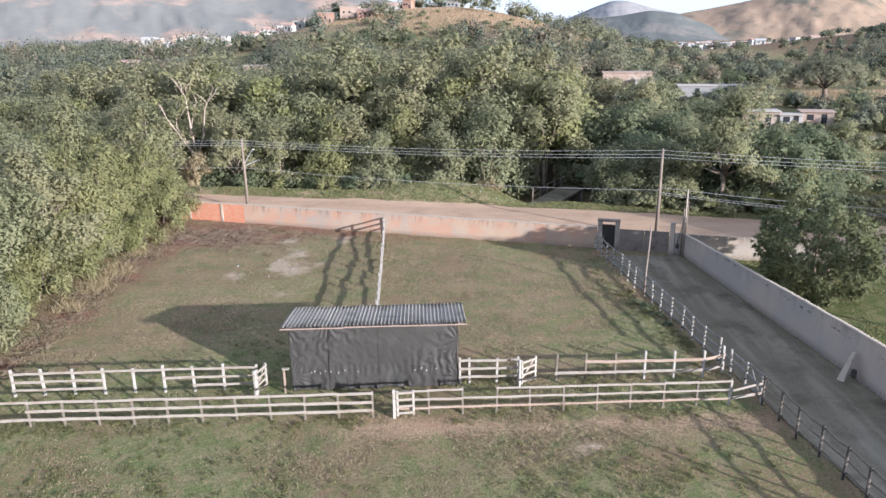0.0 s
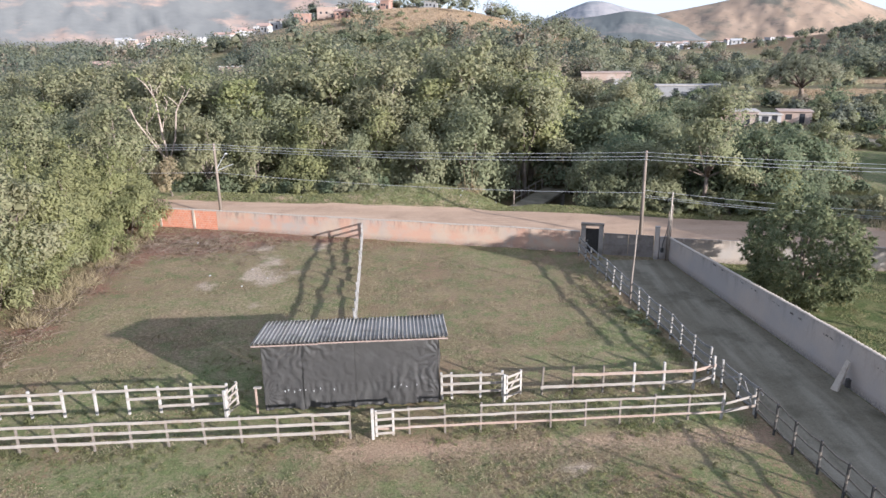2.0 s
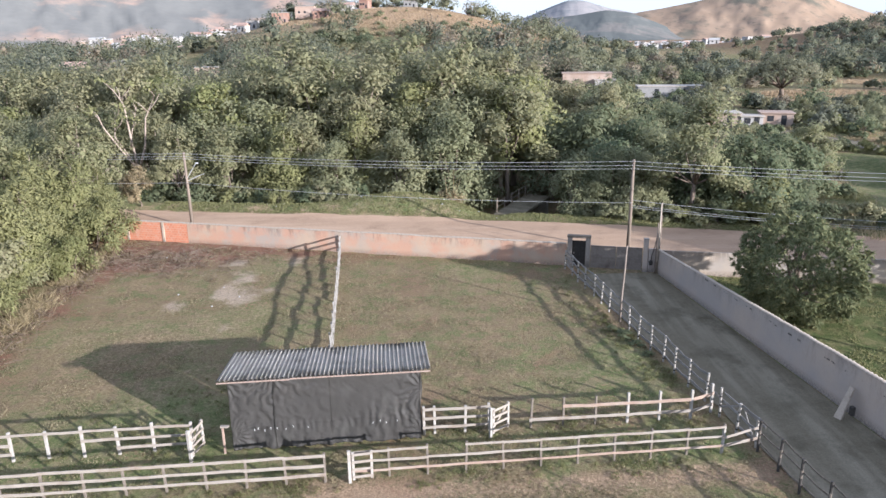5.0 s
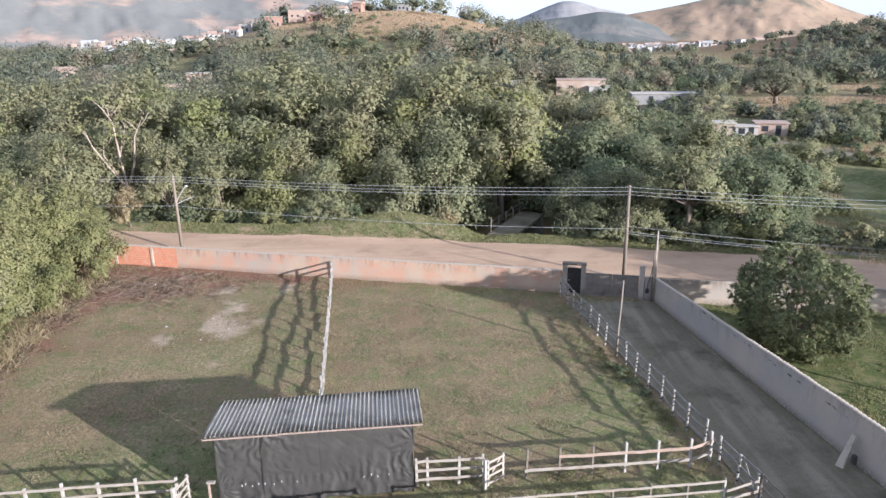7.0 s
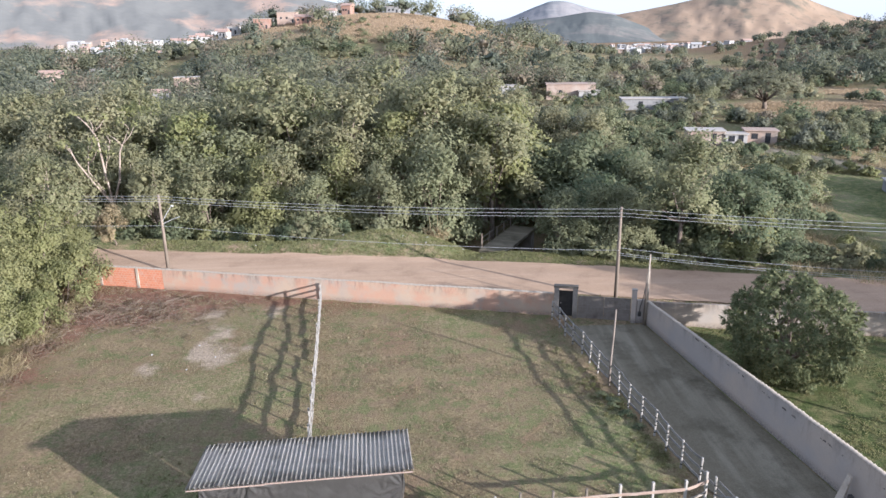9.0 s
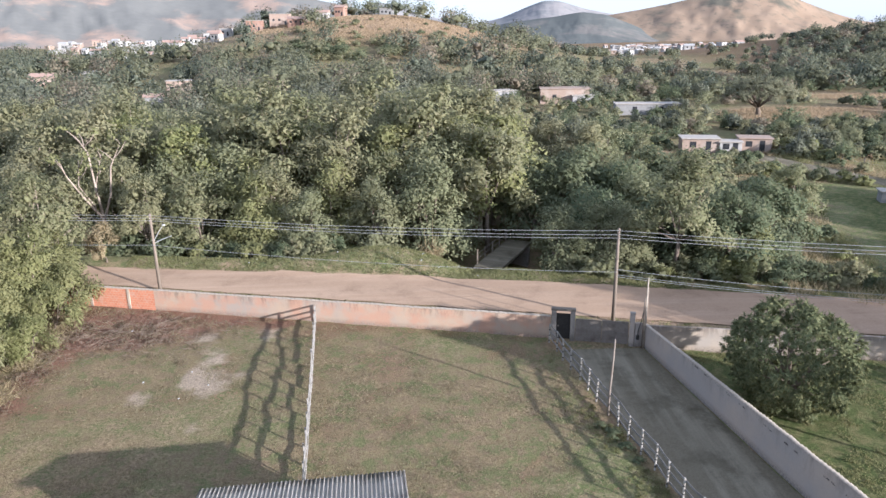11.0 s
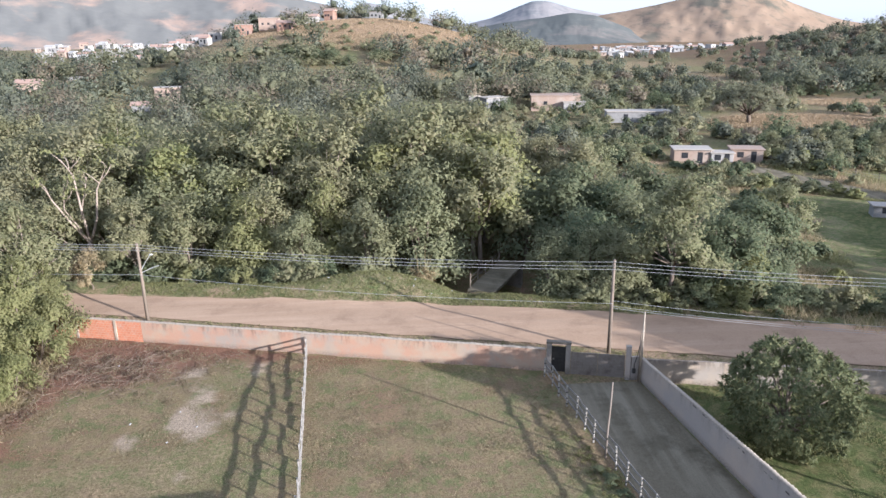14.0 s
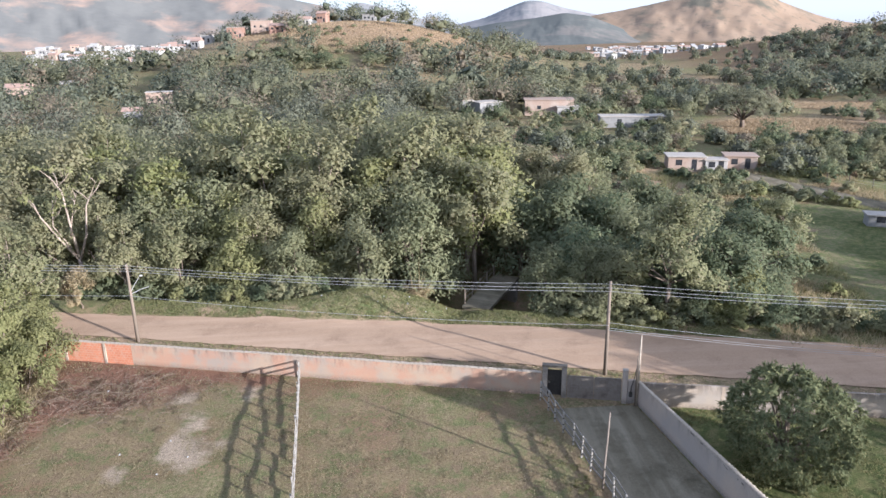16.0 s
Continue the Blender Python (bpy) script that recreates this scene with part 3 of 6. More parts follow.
# ---- gateway ----
def gateway():
    ang = math.atan2(-0.243, 1)
    y0 = wall_y(9.55) - 0.12
    door = thing("door_1", (9.55, y0, 0), "concrete door frame with a dark rusty door", "door", kind="structure", rz=ang)
    for x in (0.0, 1.3):
        bm = bmesh.new()
        box(bm, (x - 0.17, -0.17, -0.1), (x + 0.17, 0.17, 2.2), None, 0.015)
        part("pillar", bm, M_CONCRETE, door)
    bm = bmesh.new()
    box(bm, (-0.2, -0.2, 2.202), (1.5, 0.2, 2.37), None, 0.015)
    part("lintel", bm, M_GREY_WOOD, door)
    bm = bmesh.new()
    box(bm, (0.172, 0.02, 0.05), (1.128, 0.06, 1.95), None, 0.006)
    for z in (0.1, 1.0, 1.85):
        box(bm, (0.2, 0.0, z), (1.1, 0.018, z + 0.05))
    leaf = part("door_leaf", bm, M_DARK, door, "dark rusty sheet metal door")
    bm = bmesh.new()
    box(bm, (0.24, -0.03, 0.95), (0.36, 0.0, 1.07), None, 0.008)
    part("lock", bm, M_GATE_METAL, leaf)
    gx = 10.95
    gate = thing("gate_1", (gx, wall_y(gx) - 0.32, 0), "closed dark grey sheet metal driveway gate", "gate", kind="structure", rz=ang)
    L = 3.62
    for k in range(2):
        bm = bmesh.new()
        a, b = k * L / 2 + 0.015, (k + 1) * L / 2 - 0.015
        box(bm, (a, -0.02, 0.06), (b, 0.02, 1.72), None, 0.006)
        leaf = part("gate_leaf", bm, M_GATE_METAL, gate)
        bm = bmesh.new()
        for z in (0.06, 0.85, 1.66):
            box(bm, (a, -0.055, z), (b, -0.022, z + 0.06), None, 0.004)
        for x in (a, (a + b) / 2, b - 0.05):
            box(bm, (x, -0.052, 0.125), (x + 0.05, -0.022, 1.655), None, 0.004)
        part("gate_frame", bm, M_GATE_METAL, leaf)
    px = 14.66
    pil = thing("gate_pillar", (px, wall_y(px) - 0.35, 0), "square pale concrete gate pillar", "pillar", kind="structure", rz=ang)
    bm = bmesh.new()
    box(bm, (-0.17, -0.17, -0.1), (0.17, 0.17, 2.38), None, 0.02)
    part("shaft", bm, M_PLASTER_GREY, pil)
    bm = bmesh.new()
    box(bm, (-0.19, -0.19, 2.382), (0.19, 0.19, 2.45), None, 0.02)
    part("cap", bm, M_CONCRETE, pil)
    bm = bmesh.new()
    box(bm, (14.84, wall_y(15.1) - 0.42, -0.1), (15.42, wall_y(15.1) - 0.22, 1.7), None, 0.01)
    tagged(new("wall_stub", finish("wall_stub", bm, M_PLASTER_GREY)), "short plaster wall piece beside the gate pillar", "wall", kind="structure")
    # meter box, drain pipe and the small posts at the corner
    meter = thing("meter_box", (15.0, wall_y(15.1) - 0.52, 0.55), "small black meter box on the wall", "meter box")
    bm = bmesh.new()
    box(bm, (-0.1, -0.08, 0), (0.1, 0.08, 0.32), None, 0.015)
    part("case", bm, M_BLACK_PAINT, meter)
    bm = bmesh.new()
    tube(bm, [(0, 0.0, 0.32), (0.02, 0.0, 0.7), (0.2, 0.02, 1.35), (0.3, 0.05, 2.0)], [0.03, 0.03, 0.025, 0.025])
    part("conduit", bm, M_BLACK_PAINT, meter)
    for x, y, h, r, mat, lab in ((15.36, 49.2, 5.1, 0.06, M_COPING, "tall thin pale service pole at the wall corner"), (15.2, 49.12, 3.7, 0.05, M_POLE_WOOD, "thin dark wooden pole at the wall corner"), (15.75, 50.1, 4.0, 0.045, M_POLE_WOOD, "thin dark wooden pole at the wall corner")):
        bm = bmesh.new()
        tube(bm, [(0, 0, -0.2), (0.01, 0, h * 0.5), (0.02, 0.01, h)], [r, r * 0.95, r * 0.85], 8)
        p = new("service_pole", finish("service_pole", bm, mat, True))
        p.location = (x, y, 0)
        tagged(p, lab, "pole", "thin poles at the corner")


gateway()


# ---- the shed ----
def shed():
    ang = math.atan2(0.09, 1)
    base = thing("horse_shelter", (-8.6, 28.05, 0), "open horse shelter hung with black shade cloth under corrugated sheets", "shed", rz=ang)
    L, D, hf, hb = 7.75, 2.75, 3.3, 2.9
    for x in (0.06, 2.6, 5.2, L - 0.06):
        for y in (0.1, D - 0.1):
            bm = bmesh.new()
            h = hf + (hb - hf) * y / D - 0.12
            tube(bm, [(x, y, -0.2), (x + 0.01, y, h * 0.5), (x, y, h)], [0.085, 0.08, 0.075], 8)
            part("post", bm, M_GREY_WOOD, base, "", True)
    for y in (0.1, D - 0.1):
        bm = bmesh.new()
        h = hf + (hb - hf) * y / D
        board(bm, (-0.2, y, h - 0.06), (L + 0.25, y, h - 0.06), 0.12, 0.08)
        part("beam", bm, M_GREY_WOOD, base)
    for k in range(6):
        x = 0.05 + k * (L - 0.1) / 5
        bm = bmesh.new()
        board(bm, (x, -0.5, hf + 0.06), (x, D + 0.3, hb - 0.035), 0.1, 0.06)
        part("rafter", bm, M_GREY_WOOD, base)
    # corrugated roof in sheets of seven waves
    pitch, x0, x1 = 0.177, -0.3, L + 0.42
    y0, y1 = -0.62, D + 0.35
    nsheet = 8
    w = (x1 - x0) / nsheet
    for k in range(nsheet):
        bm = bmesh.new()
        top, n = [], 6 * 8
        rise = 0.012 * (k % 2)
        for r in range(5):
            v = r / 4
            row = []
            for i in range(n + 1):
                u = x0 + k * w + (w + 0.02) * i / n
                z = hf + 0.2 + (hb - hf - 0.1) * v + 0.034 * math.cos(2 * math.pi * u / pitch) + rise + 0.015 * ripple(u, v, 0.7)
                row.append(bm.verts.new((u + 0.03 * (v - 0.5), y0 + (y1 - y0) * v + 0.02 * ripple(k * 3.1, v, 1.0), z)))
            top.append(row)
        for a, b in zip(top, top[1:]):
            for i in range(n):
                bm.faces.new((a[i], a[i + 1], b[i + 1], b[i]))
        bmesh.ops.solidify(bm, geom=list(bm.faces), thickness=0.012)
        part("roof_sheet", bm, M_ROOF, base, "", True)
    bm = bmesh.new()
    for a, b, dz in ((-0.3, 2.55, 0.0), (2.56, 5.15, 0.03), (5.16, L + 0.4, 0.02)):
        board(bm, (a, -0.6, hf + 0.1 + dz), (b, -0.6, hf + 0.1 + dz), 0.055, 0.025)
    part("fascia", bm, M_RED_TRIM, base, "pinkish wooden fascia board")
    # hanging cloth: front panels overlap, each with its own folds
    # creases run out from the points where the cloth is tied or gathered
    pulls = ((0.0, 0.75, 22, 0.034, 0.8), (-0.1, 3.25, 13, 0.03, 1.3), (1.74, 3.4, 13, 0.034, 1.7), (7.9, 2.4, 16, 0.03, 1.1), (7.8, 0.4, 16, 0.028, 0.8))
    panels = ((0.0, 1.8), (1.76, 4.06), (4.03, L))
    for k, (a, b) in enumerate(panels):
        bm = bmesh.new()
        nx, nz, rows = int((b - a) * 26), 64, []
        for j in range(nz + 1):
            v = j / nz
            row = []
            for i in range(nx + 1):
                u = a + (b - a) * i / nx
                zc = hf * (1 - v)
                fold = 0.07 * ripple(u * 0.5, v * 0.8, 1.2, 4 + k) * (0.3 + v)
                for pu, pz, pk, amp, reach in pulls:
                    du, dz = u - pu, zc - pz
                    dd = math.hypot(du, dz)
                    if dd < reach * 2.2:
                        fold += amp * math.sin(pk * math.atan2(dz, du) + 9 * ripple(u, zc, 0.7, pk)) * min(dd * 2.5, 1) * math.exp(-(dd / reach) ** 2)
                if u > 5.3:
                    fold += 0.035 * math.sin(u * 15 + 4 * ripple(u, zc, 1.1, 2)) * math.exp(-((zc - 1.3) / 0.55) ** 2) * min(u - 5.3, 1)
                fold += 0.03 * math.sin(u * 11 + 4 * ripple(u, zc, 0.8, 7)) * max(0, v - 0.72) / 0.28
                fold += 0.018 * max(0, ripple(u * 1.2 + zc * 1.2, zc * 0.5 - u * 0.5, 1.6, 15 + k)) + 0.012 * math.sin(u * 22 + 6 * ripple(u, zc, 0.6, 3)) * math.exp(-((zc - 1.0) / 0.25) ** 2)
                fold -= 0.014 * math.exp(-((zc - 1.02 - 0.03 * u) / 0.03) ** 2)
                belly = -0.12 * math.sin(math.pi * v) - 0.18 * v * v
                z = (hf + 0.03) * (1 - v) + 0.12 * v + 0.1 * ripple(u, 0, 1.6, 2.0) * v
                row.append(bm.verts.new((u, -0.03 - 0.03 * (k % 2) + fold + belly, z)))
            rows.append(row)
        for r0, r1 in zip(rows, rows[1:]):
            for i in range(nx):
                bm.faces.new((r0[i], r1[i], r1[i + 1], r0[i + 1]))
        bmesh.ops.solidify(bm, geom=list(bm.faces), thickness=0.006)
        part("shade_cloth", bm, M_CLOTH, base, "black shade cloth with hanging folds", True)
    for x, d in ((-0.05, 1), (L + 0.05, -1)):
        bm = bmesh.new()
        rows = []
        for j in range(15):
            v = j / 14
            row = []
            for i in range(19):
                u = i / 18 * (D if d < 0 else 1.1)
                row.append(bm.verts.new((x + 0.09 * ripple(u * 2, v * 2, 1.3, x), u, (hf - 0.02 + (hb - hf) * u / D) * (1 - v) + 0.1 * v)))
            rows.append(row)
        for r0, r1 in zip(rows, rows[1:]):
            for i in range(18):
                bm.faces.new((r0[i], r1[i], r1[i + 1], r0[i + 1]))
        bmesh.ops.solidify(bm, geom=list(bm.faces), thickness=0.006)
        part("shade_cloth", bm, M_CLOTH, base, "black shade cloth with hanging folds", True)
    for k in range(12):
        x = (0.95, 1.1, 1.35, 1.6, 1.85, 2.2, 2.5, 3.1, 5.75, 6.05, 6.3, 6.75)[k]
        bm = bmesh.new()
        box(bm, (-0.014, -0.008, -0.045), (0.014, 0.008, 0.045), Matrix.Translation((x, -0.36, 1.1 + 0.06 * math.sin(k * 2.3))) @ Matrix.Rotation(0.3 * math.sin(k * 1.7), 4, "Y"), 0.004)
        part("cloth_tie", bm, M_LITTER, base, "short white tie on the cloth")
    trough = thing("stub_post", (-8.95, 27.85, 0), "short pale post with a capping board beside the shelter", "post")
    bm = bmesh.new()
    box(bm, (-0.045, -0.045, -0.1), (0.045, 0.045, 1.2), None, 0.012)
    part("post", bm, M_BARE_WOOD, trough)
    bm = bmesh.new()
    box(bm, (-0.08, -0.08, 1.202), (0.26, 0.08, 1.27), None, 0.01)
    part("arm", bm, M_WHITE_WOOD, trough)


shed()


# ---- fences ----
def lean(m):
    return Matrix.Rotation(random.uniform(-m, m), 4, "X") @ Matrix.Rotation(random.uniform(-m, m), 4, "Y")


def post_mesh(name, h, r, mat, square=True):
    bm = bmesh.new()
    if square:
        box(bm, (-r, -r, -0.2), (r, r, h), None, r * 0.2)
    else:
        tube(bm, [(0, 0, -0.2), (0, 0, h * 0.5), (0, 0, h)], [r, r * 0.97, r * 0.92], 8)
    return finish(name, bm, mat)


def fence(name, label, points, heights, post_h, post_r, rails_mat, post_mat, rail_h=0.12, rail_w=0.03, skip=(), group="paddock fences", side=-1, mats=None, sag=0.02, square=True, jumps=(), bare=()):
    """Posts at plan points with boards from post to post; skip holds (span, row) pairs that have lost their board."""
    base = thing(name, (points[0][0], points[0][1], 0), label, "fence", group)
    o = Vector((points[0][0], points[0][1], 0))
    me = post_mesh("post", post_h, post_r, post_mat, square)
    plain = post_mesh("post", post_h, post_r * 0.85, M_GREY_WOOD, square) if bare else None
    for i, p in enumerate(points):
        ob = new("post", plain if i in bare else me)
        ob.parent = base
        ob.matrix_basis = Matrix.Translation((p[0] - o.x, p[1] - o.y, gz(*p))) @ lean(0.035) @ Matrix.Rotation(math.atan2(points[-1][1] - o.y, points[-1][0] - o.x), 4, "Z") @ Matrix.Diagonal((1, 1, random.uniform(0.96, 1.05), 1))
    for row, z in enumerate(heights):
        i = 0
        while i < len(points) - 1:
            if (i, row) in skip:
                i += 1
                continue
            a, b = points[i], points[i + 1]
            d = Vector((b[0] - a[0], b[1] - a[1], 0)).normalized()
            nrm = Vector((-d.y, d.x, 0)) * (post_r + rail_w / 2 + 0.002) * side
            j = jumps[i][row] if jumps else 0.0
            za, zb = z + j + random.uniform(-sag, sag), z + j + random.uniform(-sag, sag)
            pa = Vector((a[0], a[1], gz(*a) + za)) - o + nrm - d * random.uniform(0.0, 0.08)
            pb = Vector((b[0], b[1], gz(*b) + zb)) - o + nrm + d * random.uniform(0.0, 0.04)
            bm = bmesh.new()
            board(bm, pa, pb, rail_h * random.uniform(0.88, 1.12), rail_w, 0.005)
            bmesh.ops.subdivide_edges(bm, edges=[e for e in bm.edges if e.calc_length() > 0.8], cuts=5, use_grid_fill=True)
            for v in bm.verts:
                v.co += Vector((0, 0, 1)) * 0.02 * ripple(v.co.x, v.co.y, 1.1, row + i) + nrm.normalized() * 0.02 * ripple(v.co.x, v.co.y, 0.9, row * 3 + 5)
            part("rail", bm, mats[row] if mats else rails_mat, base)
            i += 1
    return base


def evenly(a, b, n):
    return [(a[0] + (b[0] - a[0]) * i / n, a[1] + (b[1] - a[1]) * i / n) for i in range(n + 1)]


ROWS = (0.36, 0.78, 1.2)
fence("fence", "whitewashed wooden board fence with a missing middle board", evenly((-21.6, 27.1), (-11.9, 28.0), 7) + [(-10.35, 28.1)], ROWS, 1.36, 0.055, M_WHITE_WOOD, M_WHITE_POST, skip=((3, 0), (3, 1), (4, 0), (4, 1), (5, 0)))
fence("fence", "weathered whitewashed three-board fence", evenly((-22.2, 24.3), (-4.5, 25.75), 12), ROWS, 1.25, 0.045, M_WHITE_WOOD, M_GREY_WOOD, rail_h=0.125, skip=((0, 1), (1, 1)))
fence("fence", "weathered three-board fence with bare and whitewashed boards", evenly((-3.55, 25.95), (11.35, 27.25), 10), ROWS, 1.25, 0.045, M_WHITE_WOOD, M_GREY_WOOD, rail_h=0.1, skip=((2, 2),), mats=(M_BARE_WOOD, M_WHITE_WOOD, M_WHITE_WOOD))
fence("fence", "twisted loose boards tied to the lane fence", [(11.35, 27.25), (12.9, 27.6)], (0.4, 0.85), 1.2, 0.05, M_WHITE_WOOD, M_WHITE_POST, sag=0.14)
fence("fence", "short whitewashed board fence beside the shelter", [(-0.75, 29.0), (-0.3, 29.05), (1.0, 29.12), (2.05, 29.2)], ROWS, 1.3, 0.055, M_WHITE_WOOD, M_WHITE_POST)
fence("fence", "two-board fence of bare reddish boards on pale posts", evenly((3.86, 29.38), (11.0, 29.9), 5) + [(12.1, 30.4)], (0.42, 0.98), 1.4, 0.055, M_BARE_WOOD, M_WHITE_POST, rail_h=0.14, mats=(M_WHITE_WOOD, M_BARE_WOOD), bare=(0, 1, 2), skip=((0, 1),))
JUMPS = ((0, 0, 0),) * 2 + ((-0.02, 0.02, 0.05),) * 4 + ((0.05, 0.0, 0.1),) * 2 + ((-0.1, -0.12, 0.02),) * 2 + ((0.02, -0.1, -0.08),) + ((0.06, 0.05, 0.0),) * 2 + ((0.1, 0.1, 0.12),) * 2
fence("fence", "whitewashed three-board fence between the shelter and the wall", evenly((-5.35, 32.2), (-7.75, 55.3), 15), (0.4, 0.85, 1.3), 1.34, 0.04, M_WHITE_POST, M_WHITE_POST, rail_h=0.14, sag=0.05, jumps=JUMPS)

fence("field_fence", "thin wire field fence on leaning wooden stakes", evenly((63.5, 131.5), (84.0, 107.5), 9), (0.55, 1.0), 1.5, 0.06, M_WIRE, M_GREY_WOOD, rail_h=0.02, rail_w=0.02, group="field fences")


def lane_fence():
    base = thing("lane_fence", (0, 0, 0), "row of black and white banded posts with thin grey rails", "fence", "paddock fences")
    pts = []
    for i in range(26):
        y = 50.5 - i * 1.365
        pts.append((lane_left(y) - 0.05 + 0.06 * math.sin(i * 1.9), y))
    bands, dark_bands = [], []
    for k in range(7):
        bm = bmesh.new()
        z0, z1 = (-0.2, 0.16, 0.24, 0.56, 0.64, 0.98, 1.06)[k], (0.16, 0.24, 0.56, 0.64, 0.98, 1.06, 1.44)[k]
        tube(bm, [(0, 0, z0), (0, 0, z1)], [0.055, 0.055], 8)
        me = finish("band", bm, M_BLACK_PAINT if k % 2 else M_WHITE_POST)
        bands.append((me, "black painted band" if k % 2 else "white painted band"))
        me = me.copy()
        me.materials[0] = M_GREY_WOOD if k == 4 else M_BLACK_PAINT
        dark_bands.append((me, "worn pale band" if k == 4 else "black painted band"))
    for i, p in enumerate(pts):
        if i == 7:
            continue
        post = new("post")
        post.parent = base
        post.matrix_basis = Matrix.Translation((p[0], p[1], gz(*p))) @ lean(0.04)
        for me, lab in (dark_bands if p[1] < 27.3 else bands):
            b = new("band", me)
            b.parent = post
            tagged(b, lab)
    for z in (0.33, 0.84, 1.34):
        dz = [random.uniform(-0.05, 0.05) for _ in pts]
        for i, (a, b) in enumerate(zip(pts, pts[1:])):
            if (z < 0.5 or z > 1.0) and 28.5 < b[1] < 30.2:
                continue
            bm = bmesh.new()
            c = ((a[0] + b[0]) / 2 + 0.08 + random.uniform(-0.03, 0.03), (a[1] + b[1]) / 2, z + (dz[i] + dz[i + 1]) / 2 - random.uniform(0.0, 0.07))
            rh = 0.13 if b[1] > 27 else 0.085
            board(bm, (a[0] + 0.08, a[1], z + dz[i]), c, rh, 0.025, 0.005)
            board(bm, c, (b[0] + 0.08, b[1], z + dz[i + 1]), rh, 0.025, 0.005)
            part("rail", bm, M_RAIL if b[1] > 27 else M_GREY_WOOD, base)
    # crossed bars at the opening beside the corral
    bm = bmesh.new()
    board(bm, (12.45, 30.0, 1.2), (13.0, 27.2, 1.15), 0.09, 0.03)
    board(bm, (12.4, 30.0, 0.5), (12.75, 28.8, 1.2), 0.09, 0.03)
    board(bm, (12.75, 28.8, 1.25), (12.9, 28.0, 0.3), 0.09, 0.03)
    part("brace", bm, M_RAIL, base, "crossed grey bars")


lane_fence()


def small_gate(loc, rz, w, label, cross=True):
    g = thing("field_gate", (*loc, 0), label, "gate", "whitewashed field gates", rz=rz)
    for x in (0.05, w - 0.05):
        bm = bmesh.new()
        box(bm, (x - 0.05, -0.04, 0.1), (x + 0.05, 0.04, 1.32), None, 0.008)
        part("stile", bm, M_WHITE_POST, g)
    for z in (0.25, 0.58, 0.9, 1.22):
        bm = bmesh.new()
        box(bm, (0.0, -0.065, z - 0.055), (w, -0.042, z + 0.055), None, 0.005)
        part("rail", bm, M_WHITE_WOOD, g)
    if cross:
        bm = bmesh.new()
        board(bm, (0.06, 0.055, 0.25), (w - 0.06, 0.055, 1.2), 0.1, 0.022)
        part("brace", bm, M_WHITE_WOOD, g)
    bm = bmesh.new()
    box(bm, (-0.16, -0.06, -0.2), (-0.04, 0.06, 1.4), None, 0.01)
    part("hinge_post", bm, M_WHITE_POST, g)


small_gate((2.15, 28.75), radians(38), 0.95, "small whitewashed gate standing open")
small_gate((-10.15, 27.4), radians(78), 0.95, "small whitewashed gate standing open")
small_gate((-3.45, 25.72), radians(10), 0.8, "small whitewashed gate standing open", False)


# ---- poles, wires ----
def utility_pole(x, y, h, label, lamp=False):
    z = gz(x, y)
    p = thing("utility_pole", (x, y, z), label, "utility pole", "street poles")
    bm = bmesh.new()
    tube(bm, [(0, 0, -0.3), (0, 0, h * 0.5), (0, 0, h)], [0.15, 0.125, 0.1], 10)
    part("shaft", bm, M_POLE_WOOD, p, "", True)
    for dz in (0.1, 0.35, 0.6, 2.2):
        bm = bmesh.new()
        tube(bm, [(0.0, -0.1, h - dz - 0.06), (0.0, -0.17, h - dz - 0.02), (0, -0.2, h - dz), (0, -0.2, h - dz + 0.06)], [0.02, 0.025, 0.045, 0.03], 8)
        part("insulator", bm, M_CONCRETE, p)
    if lamp:
        bm = bmesh.new()
        tube(bm, [(0.05, 0, h - 2.3), (0.5, -0.1, h - 1.6), (1.0, -0.25, h - 0.95)], [0.03, 0.028, 0.025], 8)
        tube(bm, [(0.05, 0, h - 2.5), (0.9, -0.1, h - 2.1), (1.6, -0.2, h - 1.85)], [0.03, 0.028, 0.025], 8)
        part("lamp_arm", bm, M_LAMP_HEAD, p, "pale bent tube arm")
        bm = bmesh.new()
        bmesh.ops.create_uvsphere(bm, u_segments=10, v_segments=6, radius=0.13, matrix=Matrix.Translation((1.1, -0.3, h - 0.9)) @ Matrix.Diagonal((1.2, 0.8, 0.5, 1)))
        part("lamp_head", bm, M_LAMP_HEAD, p, "small white street lamp head", True)
    return p


utility_pole(14.35, 53.1, 7.1, "plain weathered wooden utility pole beside the gate")
utility_pole(-21.6, 62.1, 6.7, "weathered wooden utility pole with a street lamp arm", True)
utility_pole(52.0, 44.5, 7.1, "plain weathered wooden utility pole beside the road")
utility_pole(-62.0, 71.5, 7.0, "plain weathered wooden utility pole beside the road")
stick = thing("leaning_pole", (10.62, 40.7, 0), "thin bare wooden pole tied to the lane fence", "pole")
bm = bmesh.new()
tube(bm, [(0, 0, -0.2), (0.02, 0, 1.6), (0.1, 0, 3.3), (0.14, 0, 4.7)], [0.07, 0.065, 0.055, 0.045], 8)
part("shaft", bm, M_POLE_PALE, stick, "", True)
far_stick = thing("leaning_pole", (16.3, 16.6, 0), "thin bare wooden pole standing by the lane", "pole")
bm = bmesh.new()
tube(bm, [(0, 0, -0.2), (0.02, 0, 1.6), (0.1, 0, 3.3), (0.14, 0, 4.4)], [0.07, 0.065, 0.055, 0.045], 8)
part("shaft", bm, M_RAIL, far_stick, "", True)


